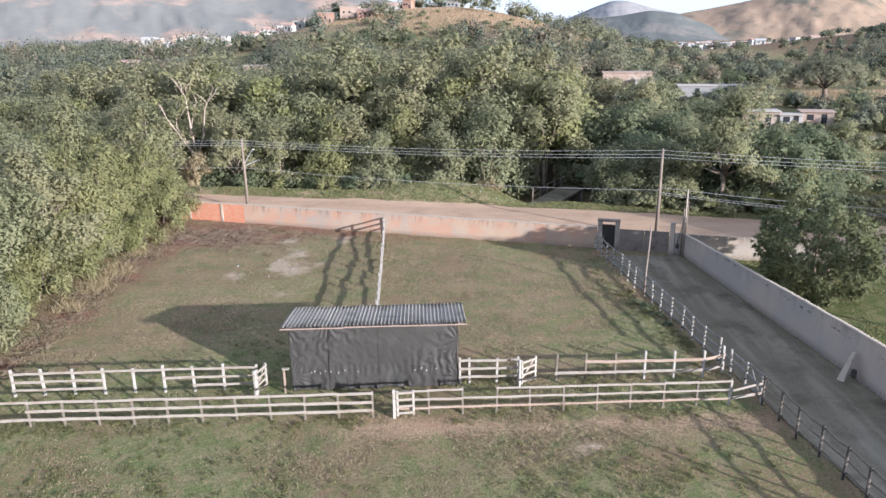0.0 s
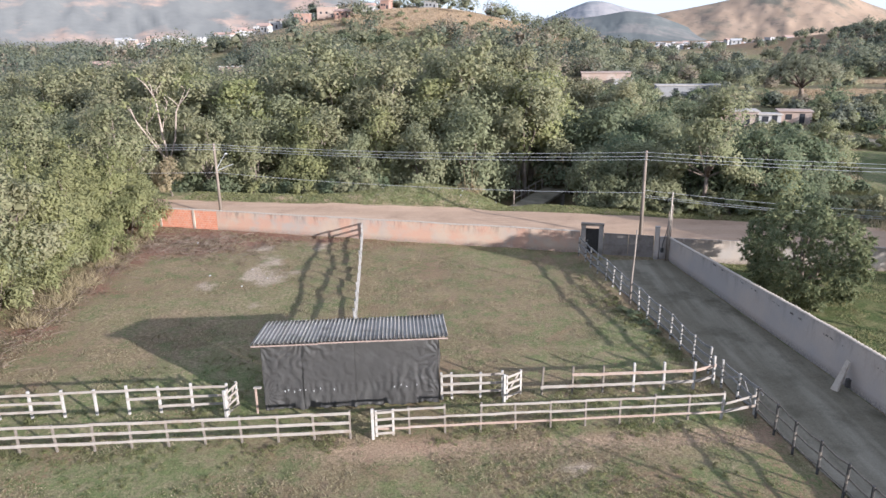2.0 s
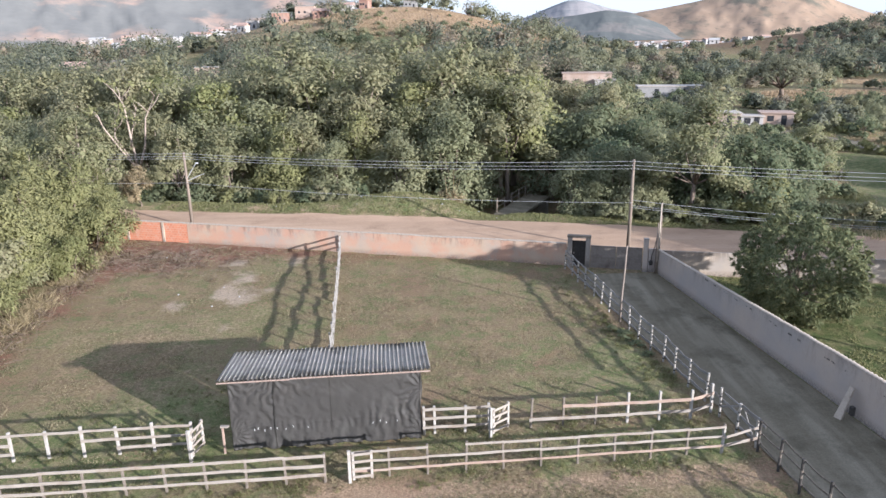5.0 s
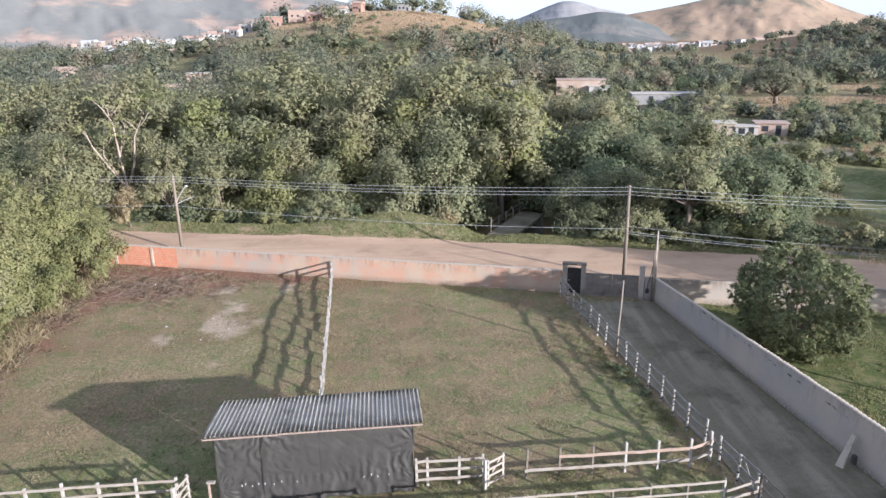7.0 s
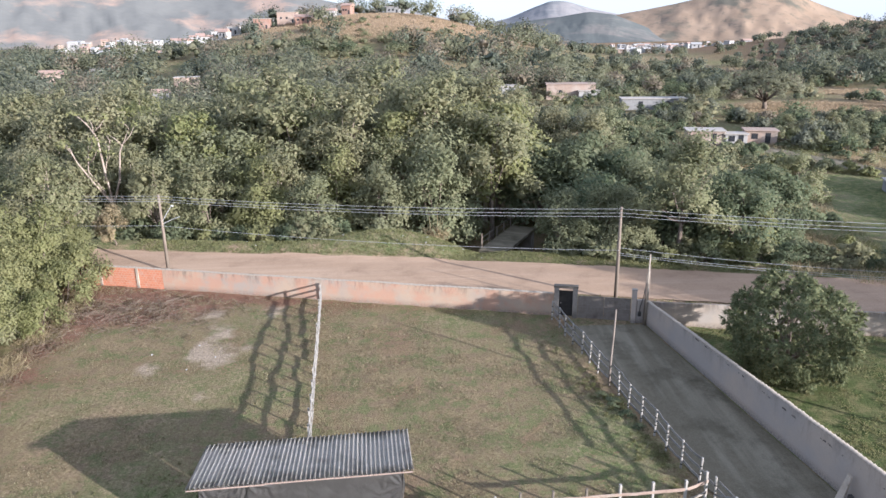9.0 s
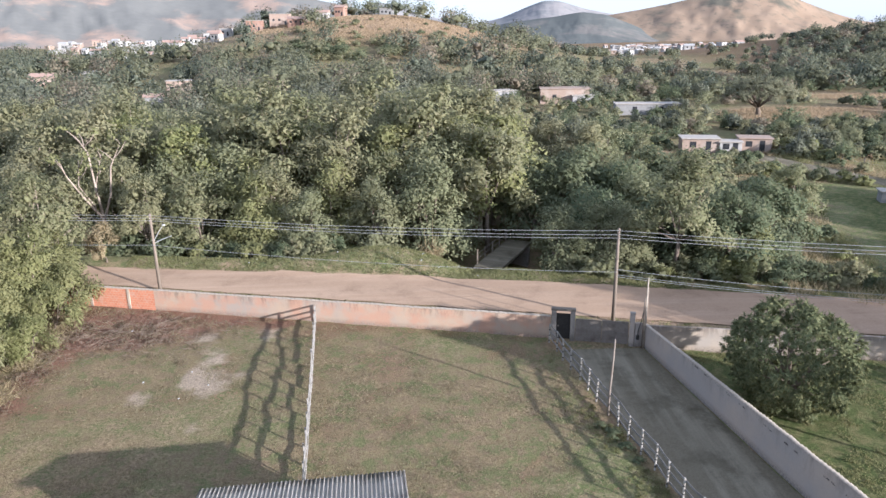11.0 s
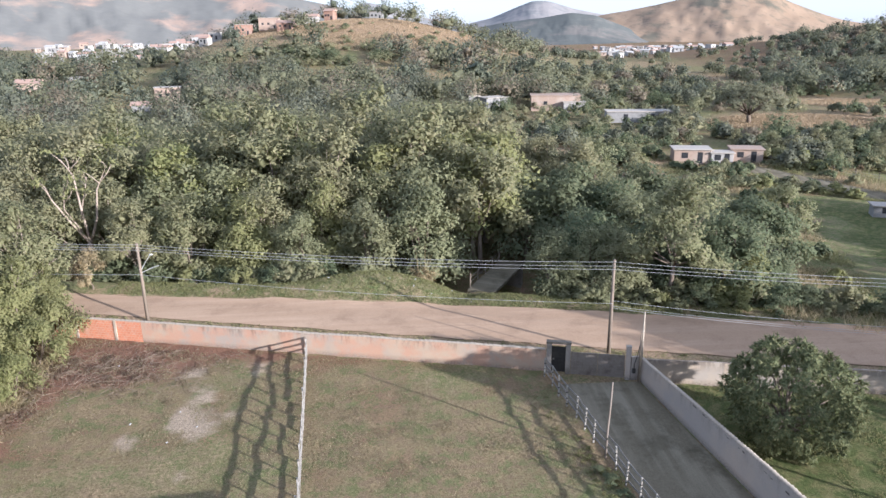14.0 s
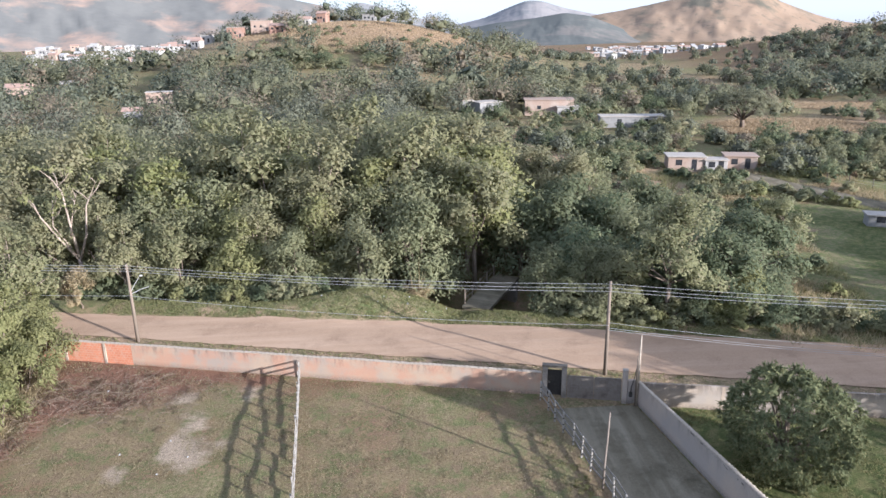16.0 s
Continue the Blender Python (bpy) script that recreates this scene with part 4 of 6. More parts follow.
def wire(a, b, sag, r=0.012):
    bm = bmesh.new()
    pts = []
    for i in range(19):
        t = i / 18
        p = Vector(a).lerp(Vector(b), t)
        p.z -= sag * 4 * t * (1 - t)
        pts.append(p)
    tube(bm, pts, [r] * 19, 4)
    tagged(new("overhead_wire", finish("overhead_wire", bm, M_WIRE)), "thin grey overhead cable hung between the poles", "cable", "overhead cables")


ZR, ZL = gz(14.35, 53.1) + 7.1, gz(-21.6, 62.1) + 6.7
for dz in (0.1, 0.4, 0.65):
    wire((14.35, 52.9, ZR - dz), (-21.6, 61.9, ZL - dz * 0.8), 0.35)
    wire((14.35, 52.9, ZR - dz), (52.0, 44.3, gz(52, 44.5) + 7.1 - dz), 0.45)
    wire((-21.6, 61.9, ZL - dz * 0.8), (-62.0, 71.3, gz(-62, 71.5) + 7.0 - dz), 0.4)
wire((14.35, 52.9, ZR - 3.2), (-21.6, 61.9, ZL - 2.6), 0.4)
wire((-21.6, 61.9, ZL - 2.6), (-62.0, 71.3, 4.0), 0.4)
for dz in (3.0, 3.4, 3.55):
    wire((14.35, 52.9, ZR - dz), (52.0, 44.3, ZR - dz - 0.4), 0.75)


# ---- foliage ----
rng = np.random.default_rng(7)


def unit(a):
    return a / np.maximum(np.linalg.norm(a, axis=1, keepdims=True), 1e-6)


G = (1 + 5 ** 0.5) / 2
ICO = unit(np.array([(-1, G, 0), (1, G, 0), (-1, -G, 0), (1, -G, 0), (0, -1, G), (0, 1, G), (0, -1, -G), (0, 1, -G), (G, 0, -1), (G, 0, 1), (-G, 0, -1), (-G, 0, 1)]))
ICO_FACES = np.array([(a, b, c) for a in range(12) for b in range(a + 1, 12) for c in range(b + 1, 12) if max(np.linalg.norm(ICO[a] - ICO[b]), np.linalg.norm(ICO[b] - ICO[c]), np.linalg.norm(ICO[a] - ICO[c])) < 1.1])
for f in ICO_FACES:
    if np.dot(np.cross(ICO[f[1]] - ICO[f[0]], ICO[f[2]] - ICO[f[0]]), ICO[f[0]]) < 0:
        f[1], f[2] = f[2], f[1]


def leaf_cloud(centres, radii, per, length, width, droop=0.3, flat=0.75, hug=0.6, mid=None, knots=None):
    """Verts, faces and normals of pointed leaf sprays strewn through many small clumps. mid: the heart of the crown that each clump belongs to;
    knots: centres and radii of the dense inner growth."""
    C0, R0 = np.asarray(centres, float), np.asarray(radii, float)
    C, R = np.repeat(C0, per, axis=0), np.repeat(R0, per)
    n = len(C)
    off = rng.normal(size=(n, 3)) * 0.55
    off *= np.minimum(1, 1.12 / np.maximum(np.linalg.norm(off, axis=1), 1e-6))[:, None]
    P = C + off * R[:, None] * (1, 1, flat)
    d = unit(off + (0, 0, 0.2))
    if mid is not None:
        out = unit(P - np.repeat(np.broadcast_to(np.asarray(mid, float), C0.shape), per, axis=0))
        d = unit(d * 0.5 + out * 0.4 + (0, 0, 0.35))
    tangent = unit(np.cross(d, rng.normal(size=(n, 3))))
    ax = unit(d * (1 - hug) + tangent * hug * 1.2 + rng.normal(size=(n, 3)) * (0.65 - 0.45 * hug) + (0, 0, -droop))
    sd = unit(np.cross(ax, d * hug + rng.normal(size=(n, 3)) * (1 - hug) * 0.8))
    L = length * rng.uniform(0.6, 1.3, n)[:, None]
    W = width * rng.uniform(0.7, 1.2, n)[:, None]
    V = np.stack([P - ax * L * 0.4 + sd * W * 0.5, P - ax * L * 0.4 - sd * W * 0.5, P + ax * L * 0.6], 1)
    face = unit(np.cross(V[:, 1] - V[:, 0], V[:, 2] - V[:, 0]))
    turn = np.einsum("ij,ij->i", face, d) < 0
    V[turn] = V[turn][:, ::-1]
    face[turn] *= -1
    V, Q, N = V.reshape(-1, 3), np.arange(n * 3).reshape(n, 3), np.repeat(unit(face * 0.4 + d), 3, axis=0)
    if knots is not None:
        KC, KR = np.asarray(knots[0], float), np.asarray(knots[1], float)
        m = len(KC)
        spin = rng.uniform(0, 2 * math.pi, m)
        c, q = np.cos(spin)[:, None], np.sin(spin)[:, None]
        K = np.stack([ICO[None, :, 0] * c - ICO[None, :, 1] * q, ICO[None, :, 0] * q + ICO[None, :, 1] * c, np.repeat(ICO[None, :, 2], m, 0)], -1)
        KV = KC[:, None] + K * (KR[:, None, None] * rng.uniform(0.3, 1.3, (m, 12, 1))) * (1, 1, flat)
        KQ = (ICO_FACES[None] + 12 * np.arange(m)[:, None, None]).reshape(-1, 3) + len(V)
        V, Q, N = np.concatenate([V, KV.reshape(-1, 3)]), np.concatenate([Q, KQ]), np.concatenate([N, unit(K.reshape(-1, 3) + rng.normal(size=(m * 12, 3)) * 0.45)])
    return V, Q, N


def crown_shape(seed, height, radius, puffs, subs, low=0.35, spread=0.85):
    """Clump centres of an uneven crown and the tips of the limbs that carry them."""
    r = np.random.default_rng(seed)
    tips, cen, rad = [], [], []
    for k in range(puffs):
        a = 2 * math.pi * (k + r.uniform(-0.35, 0.35)) * 0.618
        u = math.sqrt((k + 0.5) / puffs) * spread
        zf = low + (1 - low) * (1 - u ** 1.8) * r.uniform(0.72, 1.0) - 0.06
        tip = np.array([math.cos(a) * radius * u, math.sin(a) * radius * u, height * zf])
        tips.append(tip)
        pr = radius * r.uniform(0.24, 0.42)
        for _ in range(subs):
            o = r.normal(size=3)
            o /= np.linalg.norm(o)
            cen.append(tip + o * pr * r.uniform(0.5, 1.0) * (1, 1, 0.7))
            rad.append(pr * r.uniform(0.32, 0.6))
    return tips, np.array(cen), np.array(rad)


def trunk_mesh(seed, height, tips, r0, fork=0.3):
    r = random.Random(seed)
    bm = bmesh.new()
    top = Vector((r.uniform(-0.3, 0.3), r.uniform(-0.3, 0.3), height * fork))
    tube(bm, [(0, 0, -0.5), top * 0.5 + Vector((0.1, 0, 0)), top], [r0 * 1.3, r0, r0 * 0.8], 8)
    for t in tips:
        t = Vector(t)
        mid = top.lerp(t, 0.5) + Vector((r.uniform(-0.4, 0.4), r.uniform(-0.4, 0.4), r.uniform(0.0, 0.5)))
        tube(bm, [top - Vector((0, 0, 0.2)), mid, t], [r0 * 0.5, r0 * 0.3, r0 * 0.1], 5)
        for _ in range(2):
            e = mid.lerp(t, 0.5) + Vector((r.uniform(-1, 1), r.uniform(-1, 1), r.uniform(0.2, 1.0)))
            tube(bm, [mid, mid.lerp(e, 0.5), e], [r0 * 0.22, r0 * 0.13, r0 * 0.05], 4)
    return bm


def tree(name, seed, height, radius, puffs, subs, per, length, width, leaf, bark, label, low=0.35, droop=0.3, r0=0.22, loc=(0, 0, 0), group="woodland trees", flat=0.75):
    t = thing(name, loc, label, "tree", group)
    tips, cen, rad = crown_shape(seed, height, radius, puffs, subs, low)
    part("trunk", trunk_mesh(seed, height, tips[:: 2 if per > 30 else 4], r0), bark, t, "", True)
    V, Q, N = leaf_cloud(cen, rad * 1.35, per, length, width, droop, flat, 0.6, (0, 0, height * (0.45 + 0.3 * low)), ([t * (0.72, 0.72, 0.86) for t in tips], [radius * 0.13] * len(tips)))
    c = new("crown", np_mesh("crown", V, Q, leaf, False, N))
    c.parent = t
    return t


def place(ob, x, y, s, turn, dz=0.0, stretch=1.0):
    m = Matrix.Translation((x, y, gz(x, y) + dz)) @ Matrix.Rotation(turn, 4, "Z")
    c = copy_thing(ob, m)
    c.scale = (s, s, s * stretch)
    return c


def forest_foot(x):
    return road_far(x) + (4.4 if x < 0 else 2.9) + (2.2 if -8 < x < 2 else 0) - (0.8 if x > 20 else 0)


SPECIES = (
    (11, 14.0, 4.6, M_LEAF, M_BARK, "tall olive-green broadleaf tree in the woodland", 0.3, (-9, 82)),
    (12, 12.5, 4.9, M_LEAF_GREY, M_BARK, "grey-green broadleaf tree with feathery leaves", 0.3, (2, 84)),
    (13, 13.0, 4.3, M_LEAF_YELLOW, M_PALE_BARK, "light green feathery tree with pale limbs", 0.33, (-18, 80)),
    (14, 15.0, 4.4, M_LEAF, M_PALE_BARK, "tall olive tree with pale branching trunk", 0.38, (-28, 88)),
    (15, 9.5, 4.4, M_LEAF_DARK, M_BARK, "dense dark green tree in the woodland", 0.2, (26, 70)),
)
KINDS, BACK = [], []
for seed, h, rad_c, leaf, bark, lab, low, (px, py) in SPECIES:
    KINDS.append(tree("broadleaf_tree", seed, h, rad_c, 20, 8, 47, 0.35, 0.21, leaf, bark, lab, low - 0.12, loc=(px, py, gz(px, py))))
    BACK.append(tree("broadleaf_tree", seed + 60, h, rad_c, 17, 8, 30, 0.42, 0.26, leaf, bark, lab, low - 0.06, loc=(px + 3, py + 16, gz(px + 3, py + 16))))
SHRUBS = []
for i, (leaf, lab) in enumerate(((M_LEAF, "olive-green bush at the woodland edge"), (M_LEAF_YELLOW, "light yellow-green bush at the woodland edge"), (M_LEAF_GREY, "grey-green bush at the woodland edge"), (M_LEAF_DARK, "dark green bush at the woodland edge"))):
    sh = thing("bush", (-11 + 4 * i, 75.5, gz(-11 + 4 * i, 75.5)), lab, "bush", "woodland bushes")
    tips, cen, rad = crown_shape(30 + i, 2.6, 1.8, 8, 5, 0.12)
    part("stem", trunk_mesh(30 + i, 2.6, tips[::3], 0.07, 0.12), M_BARK, sh, "", True)
    V, Q, N = leaf_cloud(cen, rad * 1.35, 32, 0.28, 0.17, 0.25, 0.75, 0.6, (0, 0, 0.8), ([t * (0.7, 0.7, 0.75) for t in tips], [0.25] * len(tips)))
    c = new("foliage", np_mesh("foliage", V, Q, leaf, False, N))
    c.parent = sh
    SHRUBS.append(sh)

rt = random.Random(21)
SCRUB = []


def scrub_spot(sort, x, y, size, stretch=1.0):
    SCRUB.append((sort, x, y, size, stretch))


def scrub():
    """The bushes of the slope and the far plots, too many to count."""
    shapes = [crown_shape(40 + i, 2.6, 1.8, 8, 5, 0.12) for i in range(4)]
    for sort, (mat, lab) in enumerate(((M_LEAF, "olive-green scrub on the rough slopes"), (M_LEAF_YELLOW, "light green scrub on the rough slopes"), (M_LEAF_GREY, "grey-green scrub on the rough slopes"), (M_LEAF_DARK, "dark green scrub on the rough slopes"))):
        cen, rad, mid, kc, kr = [], [], [], [], []
        for j, (k, x, y, size, stretch) in enumerate(SCRUB):
            if k != sort:
                continue
            tips, c, r = shapes[j % 4]
            o, turn = np.array((x, y, gz(x, y) - 0.15)), j * 2.4
            spin = np.array(((math.cos(turn), math.sin(turn), 0), (-math.sin(turn), math.cos(turn), 0), (0, 0, stretch))) * size
            cen.append(c @ spin + o)
            rad.append(r * size * 1.35)
            mid.append(np.repeat((o + (0, 0, 0.8 * size))[None], len(c), 0))
            kc.append(np.array(tips) @ spin * 0.72 + o)
            kr.append(np.full(len(tips), 0.36 * size))
        V, Q, N = leaf_cloud(np.concatenate(cen), np.concatenate(rad), 15, 0.4, 0.26, 0.25, 0.75, 0.6, np.concatenate(mid), (np.concatenate(kc), np.concatenate(kr)))
        tagged(new("scrub", np_mesh("scrub", V, Q, mat, False, N)), lab, "scrub", kind="stuff")




def clear_of_bridge(x, y, room=3.0):
    """The bridge and its way through the trees stay open."""
    t = (x - 7.1) * 0.45 + (y - 69.9) * 0.893
    off = abs((x - 7.1) * 0.893 - (y - 69.9) * 0.45)
    return not (-12 < t < 11 and off < room)


# the woodland beyond the road, in loose rows
for row in range(7):
    x = -72.0 + rt.uniform(0, 3)
    while x < 44:
        y = forest_foot(x) + 3.2 + row * 5.2 + rt.uniform(-1.6, 1.6)
        right = x > 13
        if row < 2 and (-36 < x < -28.5 and y < 78 or -2.5 < x < 4.5 and y < 73.5):
            x += 2.0
            continue
        if right and row > 4 or x > 34 and row < 2 or x > 37.5 + 0.62 * (y - 73) or not clear_of_bridge(x, y, 5.4 if row < 2 else 3.2):
            x += 4.0
            continue
        if right:
            k = rt.choice((4, 4, 0, 1))
            s = (1.18 if k == 4 else 0.84) * rt.uniform(0.85, 1.12) * (0.9 if x > 29 else 1.0) * (0.85 if x > 32 else 1.0)
            if x < 20 and row == 0:
                k, s = 1, 0.62
        else:
            k = rt.choice((0, 0, 1, 1, 2, 3, 3))
            s = rt.uniform(0.72, 0.9) if row == 0 else rt.uniform(0.92, 1.1) if row == 1 or x < -42 else rt.uniform(1.1, 1.36)
        place((KINDS if row < 2 else BACK)[k], x, y, s, rt.uniform(0, 6.28), -0.2)
        x += rt.uniform(4.6, 6.6) if not right else rt.uniform(4.2, 5.6)
for x, y, k, s in ((20.5, 91.0, 0, 1.0), (23.5, 93.5, 1, 1.02), (17.5, 95.0, 3, 0.95), (16.6, 66.2, 1, 0.6), (18.6, 65.4, 1, 0.56), (30.0, 64.5, 2, 0.55)):
    place(KINDS[k], x, y, s, x, -0.2)
# trees on the plot beyond the neighbour's wall, which shade the road
# those past x = 70 stand out of view, added to shade the field
for x, y, k, s in ((42.0, 37.5, 1, 0.8), (46.0, 37.0, 0, 0.72), (50.0, 36.0, 0, 0.78), (57.0, 41.0, 1, 0.8), (43.0, 27.0, 4, 0.5), (39.0, 24.0, 4, 0.48), (47.0, 31.0, 4, 0.5), (37.6, 43.0, 3, 0.6), (45.5, 40.8, 1, 0.8), (50.5, 39.5, 0, 0.82), (41.5, 43.2, 4, 0.9), (54.5, 38.0, 4, 0.95), (72, 54, 0, 0.9), (77, 60, 1, 1.0), (82, 66, 0, 0.9), (87, 71, 1, 1.0), (92, 77, 0, 0.95), (80, 52, 0, 1.1), (78, 71, 1, 0.95), (84, 76, 0, 1.0), (94, 70, 1, 1.0), (88, 84, 1, 0.9), (97, 86, 0, 1.0)):
    place(BACK[k], x, y, s, x, -0.2)
place(BACK[3], 25.9, 34.1, 0.45, 1.0, -0.2, 1.3)
# rough growth on the slopes round the field
for i in range(400):
    x, y = rt.uniform(30, 72), rt.uniform(56, 134)
    if x > 50.5 + 0.25 * (y - 87) and y < 112 - 0.75 * (x - 58.8) or y < forest_foot(x) + 1:
        continue
    if abs(x - 43 - 0.15 * (y - 118)) < 4.2 and abs(y - 120) < 11 or abs(x - 63.2 - 0.62 * (120.3 - y)) < 4.0 or 46 < x < 66 and y > 125.5:
        continue
    k = rt.uniform(0.35, 0.8) + (0.5 * rt.random() if y > 84 else 0)
    if y < 72:
        if x > 31 and rt.random() < 0.45:
            continue
        place(rt.choice(SHRUBS), x, y, k, rt.uniform(0, 6.28), -0.15, rt.uniform(0.7, 1.0))
    else:
        scrub_spot(rt.randrange(4), x, y, k, rt.uniform(0.7, 1.0))
for x, y, k in ((56.5, 126.8, 0.62), (49, 124.5, 0.9), (52.0, 122.5, 1.0), (55.0, 119.5, 1.1), (58.5, 122.5, 0.8), (60.6, 126.0, 0.45)):
    scrub_spot(3 if k > 0.7 else 0, x, y, k)
for i in range(26):
    x, y = rt.uniform(33, 47), rt.uniform(131, 160)
    scrub_spot(rt.randrange(4), x, y, rt.uniform(0.9, 1.7), rt.uniform(0.8, 1.1))
# the dark belt of trees before the dry field
for i in range(60):
    u = rt.random()
    x, y = 68 + 38 * u + rt.uniform(-2, 2), 121 + 32 * rt.random() + 4 * u
    place(BACK[rt.choice((4, 4, 1, 0))], x, y, rt.uniform(0.22, 0.36), rt.uniform(0, 6.28), -0.4)


for hx, hy, hw in ((44.5, 214.5, 14), (26.0, 214.0, 8), (20.5, 217.0, 5), (52.0, 131.5, 7), (57.0, 129.6, 4), (62.0, 131.0, 6), (60.0, 186.0, 16)):
    for k in range(5):
        scrub_spot(rt.choice((0, 2, 3, 3)), hx + rt.uniform(-0.65, 0.65) * hw, hy - rt.uniform(4.5, 9) if hy > 150 else hy - rt.uniform(3.2, 5), rt.uniform(0.7, 1.4) if hy > 150 else rt.uniform(0.3, 0.55))


# low growth before the dry field and round the far plots
for i in range(150):
    if i < 80:
        x, y = rt.uniform(66, 112), rt.uniform(118, 156)
        if abs(x - 63.2 - 0.62 * (120.3 - y)) < 3.5 or y < 112 - 0.75 * (x - 58.8):
            continue
        k = rt.uniform(0.9, 1.7)
    else:
        x, y = rt.uniform(12, 66), rt.uniform(140, 208)
        k = rt.uniform(0.5, 1.3)
    scrub_spot(rt.choice((0, 2, 3, 3)), x, y, k, rt.uniform(0.8, 1.1))
# taller growth between the far plots
for i in range(110):
    x, y = rt.uniform(20, 150), rt.uniform(150, 270)
    if ((x - 94) / 22) ** 2 + ((y - 174) / 16) ** 2 < 1 or ((x - 138) / 20) ** 2 + ((y - 212) / 14) ** 2 < 1 or abs(x - 45) < 11 and 196 < y < 222 or abs(x - 60) < 11 and 174 < y < 191:
        continue
    scrub_spot(rt.choice((0, 2, 3, 3)), x, y, rt.uniform(1.3, 2.6), rt.uniform(0.8, 1.1))
# bushes on the dry hillside
for i in range(46):
    x, y = rt.uniform(-62, 44), rt.uniform(318, 378)
    scrub_spot(rt.choice((0, 2, 3)), x, y, rt.uniform(0.5, 1.5) * (1.3 if y < 340 else 0.8), rt.uniform(0.6, 0.9))
for i in range(44):
    x, y = rt.uniform(-56, -2), rt.uniform(294, 322)
    scrub_spot(rt.choice((0, 2, 3, 3)), x, y, rt.uniform(1.2, 2.6), rt.uniform(0.7, 1.0))
for i in range(5):
    scrub_spot(rt.choice((0, 2, 3)), -75.5 + 1.5 * i, rt.uniform(202.5, 204.5), rt.uniform(0.8, 1.2))
scrub()


def umbrella_tree():
    x, y = 83.5, 174.0
    t = thing("umbrella_tree", (x, y, gz(x, y)), "broad umbrella-shaped tree standing on a dry field", "tree")
    r = np.random.default_rng(31)
    tips, cen, rad = [], [], []
    for k in range(38):
        u = math.sqrt((k + 0.5) / 38)
        a = k * 2.39996
        tip = np.array([math.cos(a) * 9.0 * u, math.sin(a) * 9.0 * u, 5.2 + 4.9 * (1 - u ** 2.2) * r.uniform(0.8, 1.05)])
        tips.append(tip)
        for _ in range(6):
            cen.append(tip + r.normal(size=3) * (0.9, 0.9, 0.6))
            rad.append(r.uniform(0.6, 1.05))
    part("trunk", trunk_mesh(31, 10.0, tips[::3], 0.62, 0.26), M_BARK, t, "", True)
    V, Q, N = leaf_cloud(cen, np.array(rad) * 1.05, 36, 0.45, 0.3, 0.1, 0.75, 0.6, (0, 0, 4.5), ([t - np.array((0, 0, 0.4)) for t in tips], [0.75] * len(tips)))
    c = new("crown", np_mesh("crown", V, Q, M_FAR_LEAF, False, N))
    c.parent = t
    t.scale = (0.92, 0.92, 0.86)


umbrella_tree()
# bushes along the foot of the woodland
x = -40.0
while x < 46:
    y = forest_foot(x) + rt.uniform(-0.6, 2.4)
    if clear_of_bridge(x, y, 3.8) and not 4.5 < x < 13.5 and not -0.5 < x < 3.0:
        place(rt.choice(SHRUBS), x, y, (rt.uniform(0.6, 1.0) if x < 10 else rt.uniform(0.3, 0.75)) + 0.25 * max(0, y - forest_foot(x)), rt.uniform(0, 6.28), -0.15)
    x += rt.uniform(0.75, 1.4)
# the overgrown edge of the yard: tall drooping bushes hung with creepers
HEDGE = []
for i, (leaf, lab) in enumerate(((M_LEAF, "tall drooping olive-green bush hung with creepers"), (M_LEAF_YELLOW, "tall drooping light green bush hung with creepers"), (M_LEAF_GREY, "tall drooping grey-green bush hung with creepers"))):
    sh = thing("tall_bush", (-29.5, 30.0 + 9 * i, 0), lab, "bush", "overgrown edge")
    tips, cen, rad = crown_shape(50 + i, 4.6, 2.1, 12, 7, 0.1)
    part("stem", trunk_mesh(50 + i, 4.6, tips[::3], 0.08, 0.15), M_BARK, sh, "", True)
    V, Q, N = leaf_cloud(cen, rad * 1.35, 52, 0.26, 0.09, 0.7, 1.25, 0.45, (0, 0, 1.6), ([t * (0.7, 0.7, 0.8) for t in tips], [0.28] * len(tips)))
    c = new("foliage", np_mesh("foliage", V, Q, leaf, False, N))
    c.parent = sh
    HEDGE.append(sh)
for i in range(44):
    u = i / 43
    y = 24 + 37 * u
    x = -25.4 - 4.6 * u - abs(rt.gauss(0, 1)) * 1.3
    place(rt.choice((HEDGE[0], HEDGE[1], HEDGE[1], HEDGE[2])), x, y, rt.uniform(0.6, 1.15), rt.uniform(0, 6.28), -0.2, rt.uniform(0.9, 1.25))
for i in range(26):
    u = (i + rt.random()) / 26
    y = 22 + 44 * u
    x = -28.5 - 4.0 * u - (i % 3) * 4.4 + rt.uniform(-1.2, 1.2)
    place((BACK if i % 3 == 2 else KINDS)[rt.choice((0, 1, 2, 2, 3))], x, y, rt.uniform(0.62, 0.8) + 0.006 * (i % 3) * 8, rt.uniform(0, 6.28), -0.3)

for x, y, k, s in ((-29.4, 57.6, 2, 0.62), (-30.2, 52.6, 2, 0.58), (-29.0, 61.6, 2, 0.46), (-31.8, 60.0, 0, 0.6), (-28.6, 48.0, 2, 0.46), (-28.0, 43.0, 2, 0.42)):
    place(KINDS[k], x, y, s, x * 3, -0.3)
for x, y, s in ((-26.9, 55.0, 1.0), (-27.4, 58.6, 1.05), (-26.3, 50.5, 0.8)):
    place(HEDGE[1], x, y, s, x, -0.2, 1.1)
dry = thing("creeper_bush", (-29.0, 69.4, gz(-29, 69.4)), "tall bush covered with dry pale brown creepers", "bush")
tips, cen, rad = crown_shape(71, 4.6, 1.7, 9, 6, 0.12)
